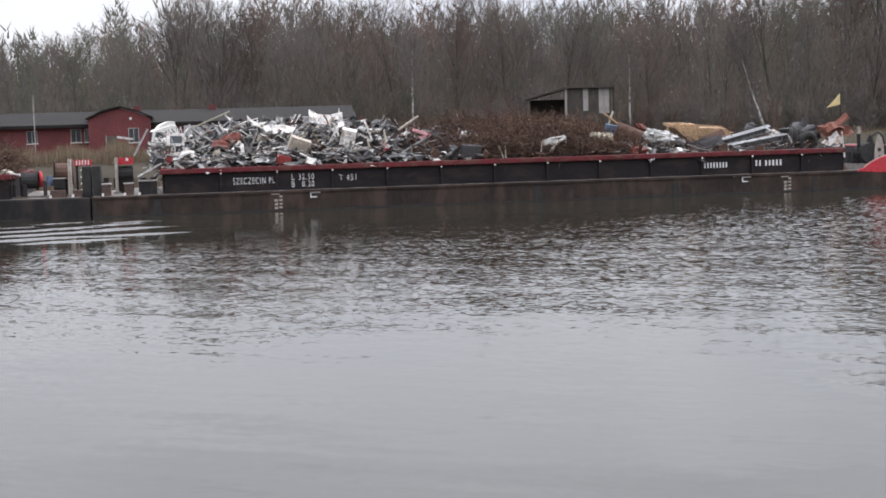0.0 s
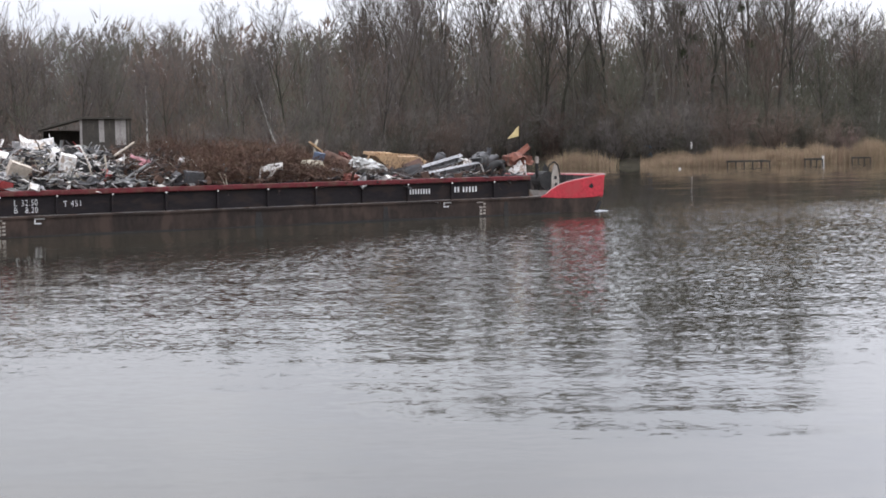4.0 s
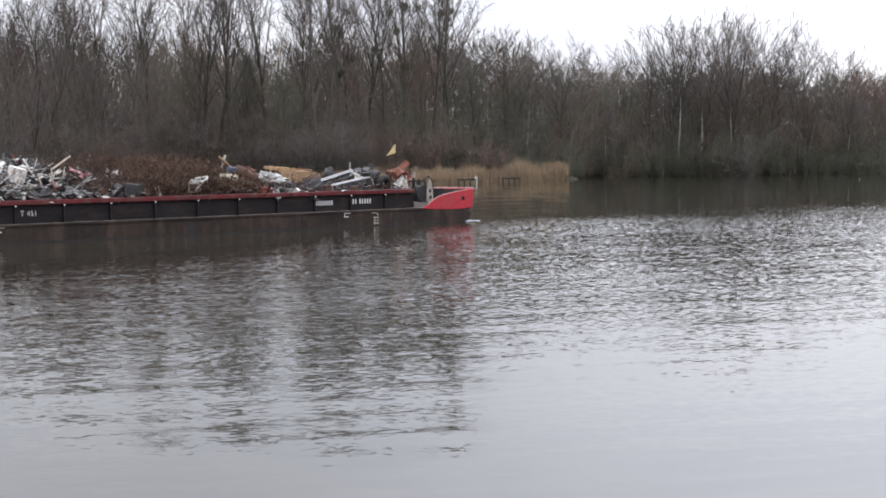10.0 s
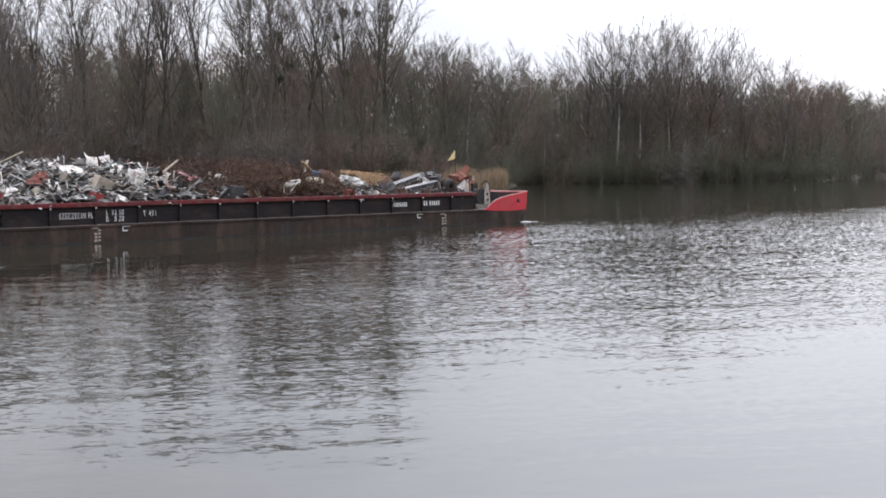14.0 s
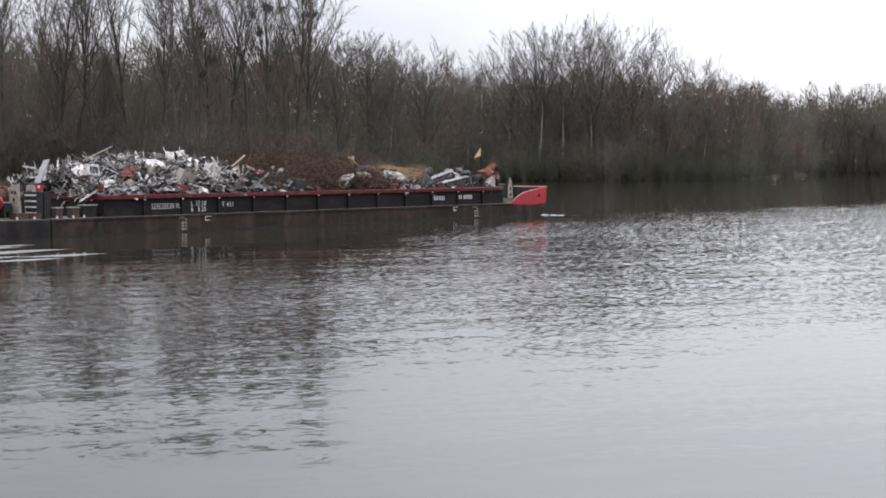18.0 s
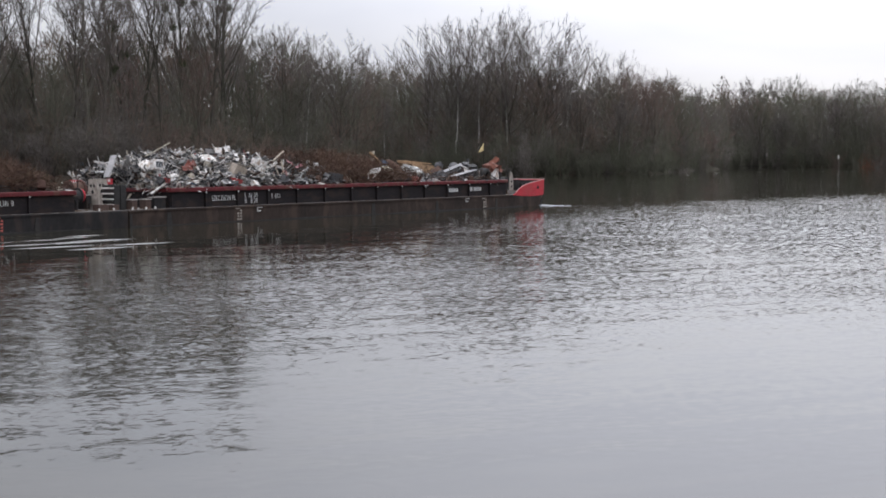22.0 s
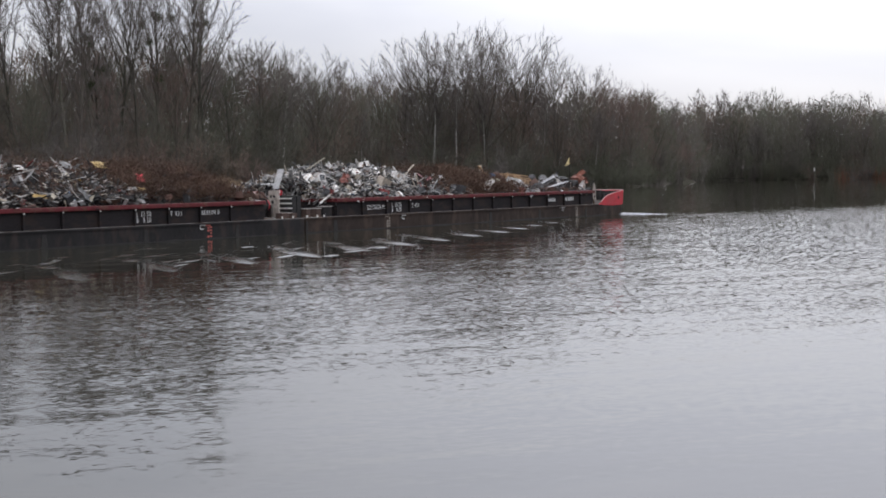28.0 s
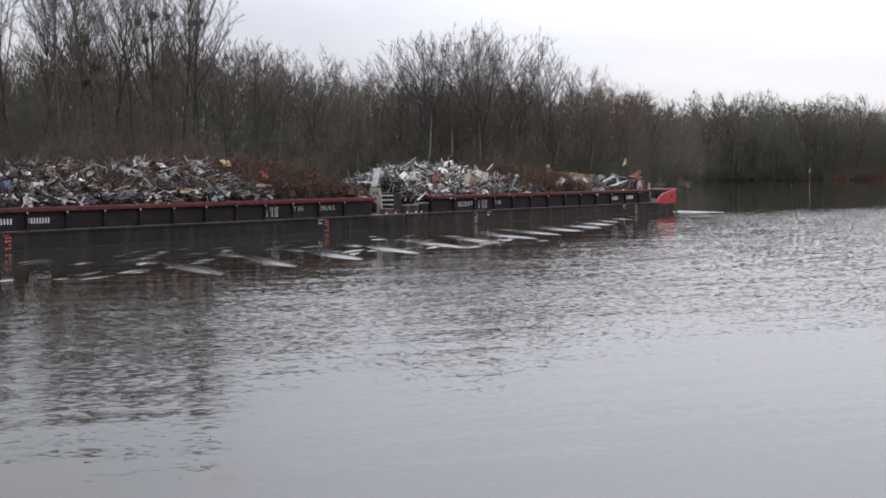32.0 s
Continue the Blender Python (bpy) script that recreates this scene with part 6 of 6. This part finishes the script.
for _x, _own in ((7.5, lead), (24.3, lead), (24.9, trail), (5.2, trail)):
    part("load_mark", Mesh().box(_x, _x + 0.3, -0.008, -0.002, 0.66, 0.69).box(_x + 0.38, _x + 0.42, -0.008, -0.002, 0.45, 0.66).box(_x + 0.38, _x + 0.75, -0.008, -0.002, 0.62, 0.66).box(_x + 0.38, _x + 0.62, -0.008, -0.002, 0.45, 0.49), STENCIL, _own, "white painted load line")

# the waves that the convoy drags along, and the foam at its bow
FOAM = material("white_foam", (0.5, 0.52, 0.54), (0.3, 0.32, 0.34), 0.7, scale=2, fine=8)


def crest(length, width, height, sway=0.15):
    geo = Mesh()
    n, k = 12, 6
    for i in range(n + 1):
        u = i / n * 2 - 1
        taper = max(0.0, 1 - u * u)
        for j in range(k + 1):
            w = j / k * 2 - 1
            geo.v.append((u * length / 2, w * width / 2 * (0.35 + 0.65 * taper) + sway * length * 0.1 * u * u, height * taper * (0.5 + 0.5 * math.cos(math.pi * w)) - 0.012))
    for i in range(n):
        for j in range(k):
            geo.f.append((i * (k + 1) + j, (i + 1) * (k + 1) + j, (i + 1) * (k + 1) + j + 1, i * (k + 1) + j + 1))
    return geo


LEE = water_material("sheltered_water", True, water)
slick = Mesh()
_rim = [(42, 1.0), (42, -13), (3, -40), (-72, -40), (-72, 1.0)]
_in = [(40, 0.6), (40, -11.5), (2, -37.5), (-70, -37.5), (-70, 0.6)]
# its rim dips under the river, so that no edge stands out
slick.add([(x, y, -0.03) for x, y in _rim] + [(x, y, 0.003) for x, y in _in], [(9, 8, 7, 6, 5)] + [(i, i + 5, (i + 1) % 5 + 5, (i + 1) % 5) for i in range(5)])
ride(tagged(new("water_lee", slick.mesh("water_lee", LEE)), "smooth dark water in the lee of the barges", "river", kind="structure"))
wake = thing("wake", "low smooth bow waves trailing along the barges", "waves")
stern_wake = thing("wake", "smooth bright ripples beside the coupled barge ends", "waves")
_rng = np.random.default_rng(77)
# diverging bow waves, one behind the other
for _k in range(15):
    _x = 25.0 - 3.9 * _k
    _y = lerp(_x, [(-30, -13.2), (-16, -12.0), (-6, -10.0), (5, -7.4), (12.6, -4.8), (21.7, -1.8), (26, -0.7)])
    part("wave", crest(min(7.5, 3.2 + 0.55 * _k), 1.5, 0.085, 0.0), WAVE, wake, smooth=True, at=pose(_x, _y, 0, 0, 0, 55 + _rng.normal(0, 2)))
    if _k > 5:
        part("wave", crest(3.6, 1.3, 0.065), WAVE, wake, smooth=True, at=pose(_x + 2 + _rng.normal(0, 0.8), _y * 0.72, 0, 0, 0, 55 + _rng.normal(0, 5)))
# and the ripples that follow the hulls
for _k in range(90):
    _x = -8.0 - 0.4 * _k
    _y = -3.5 - 10.5 * _rng.uniform(0, 1)
    part("wave", crest(_rng.uniform(1.2, 4.2), _rng.uniform(0.6, 1.1), _rng.uniform(0.035, 0.06)), WAVE, wake, smooth=True, at=pose(_x + _rng.normal(0, 0.6), _y, 0, 0, 0, 24 + _rng.normal(0, 5)))
for _x, _y, _l in ((-2.2, -6.8, 4), (-1.0, -10.6, 5), (0.2, -12.2, 4), (0.1, -8.2, 5), (1.0, -4.9, 3), (1.8, -3.6, 3), (2.0, -10.4, 4), (-0.7, -3.0, 4), (-1.6, -8.8, 4), (1.6, -7.2, 4), (-2.6, -4.6, 3), (-0.4, -6.0, 3)):
    part("wave", crest(_l, 0.8, 0.055), WAVE, stern_wake, smooth=True, at=pose(_x, _y, 0, 0, 0, 14 + _rng.normal(0, 4)))
foam = thing("bow_foam", "white foam pushed up by the bow", "foam")
for _k in range(14):
    _u = (_k + 0.5) / 14
    part("foam_patch", crest(_rng.uniform(0.15, 0.45), _rng.uniform(0.1, 0.22), (0.12 * (1 - _u) ** 1.5 + 0.015) * _rng.uniform(0.6, 1.1)), FOAM, foam, smooth=True, at=pose(32.1 + 1.1 * _u, 0.05 + _rng.uniform(-0.12, 0.4), 0.0, 0, 0, _rng.normal(12, 14)))
ride(foam)
bow_wave = thing("bow_wave", "thin bright wave spreading from the bow", "waves")
for _k in range(7):
    part("foam_streak", crest(_rng.uniform(0.7, 1.2), 0.34 - 0.03 * _k, 0.11 - 0.012 * _k), FOAM, bow_wave, smooth=True, at=pose(0.12 * _rng.normal(), -0.5 * _k, 0, 0, 0, 84 + _rng.normal(0, 4)))


def motions():
    # the convoy glides past at two metres a second
    path = [(t, pose(x, y, 0, 0, 0, a)) for t, x, y, a in (
        (0.0, -12.61, 52.64, 9.79), (4.0, -4.79, 53.18, 9.81), (8.0, 3.18, 53.94, 10.01), (12.0, 11.21, 54.83, 10.39), (16.0, 19.23, 55.76, 10.93), (20.0, 27.17, 56.65, 11.62), (24.0, 34.95, 57.43, 12.42), (28.0, 42.47, 58.02, 13.24), (32.0, 49.56, 58.38, 14.0),
    )]
    # the river drifts slowly under the wind
    walk(water, [(0.0, pose(0, 0, 0)), (32.0, pose(3.0, -4.0, 0))])
    # the hull waves rise as the convoy gathers way
    walk(wake, [(t, pose(0, 0, lerp(t, [(0, -0.14), (19, -0.14), (25, -0.06), (27.5, -0.012), (29.5, 0.0), (32, 0.0)])) @ m) for t, m in path])
    # those of the joint fall slowly astern
    walk(stern_wake, [(t, m @ pose(-0.27 * t, 0, lerp(t, [(0, 0), (20, -0.005), (24, -0.022), (28, -0.035)]), 0, 0, -1.1 * t)) for t, m in path])
    # the bow wave spreads out sideways with the speed
    walk(bow_wave, [(t, m @ pose(32.9, lerp(t, [(0, 3.3), (8, 3.1), (16, 2.4), (22, 1.4), (28, 0.0), (32, -0.3)]), 0)) for t, m in path])
    for ob, local in RIDERS:
        walk(ob, [(t, m @ local) for t, m in path])


motions()
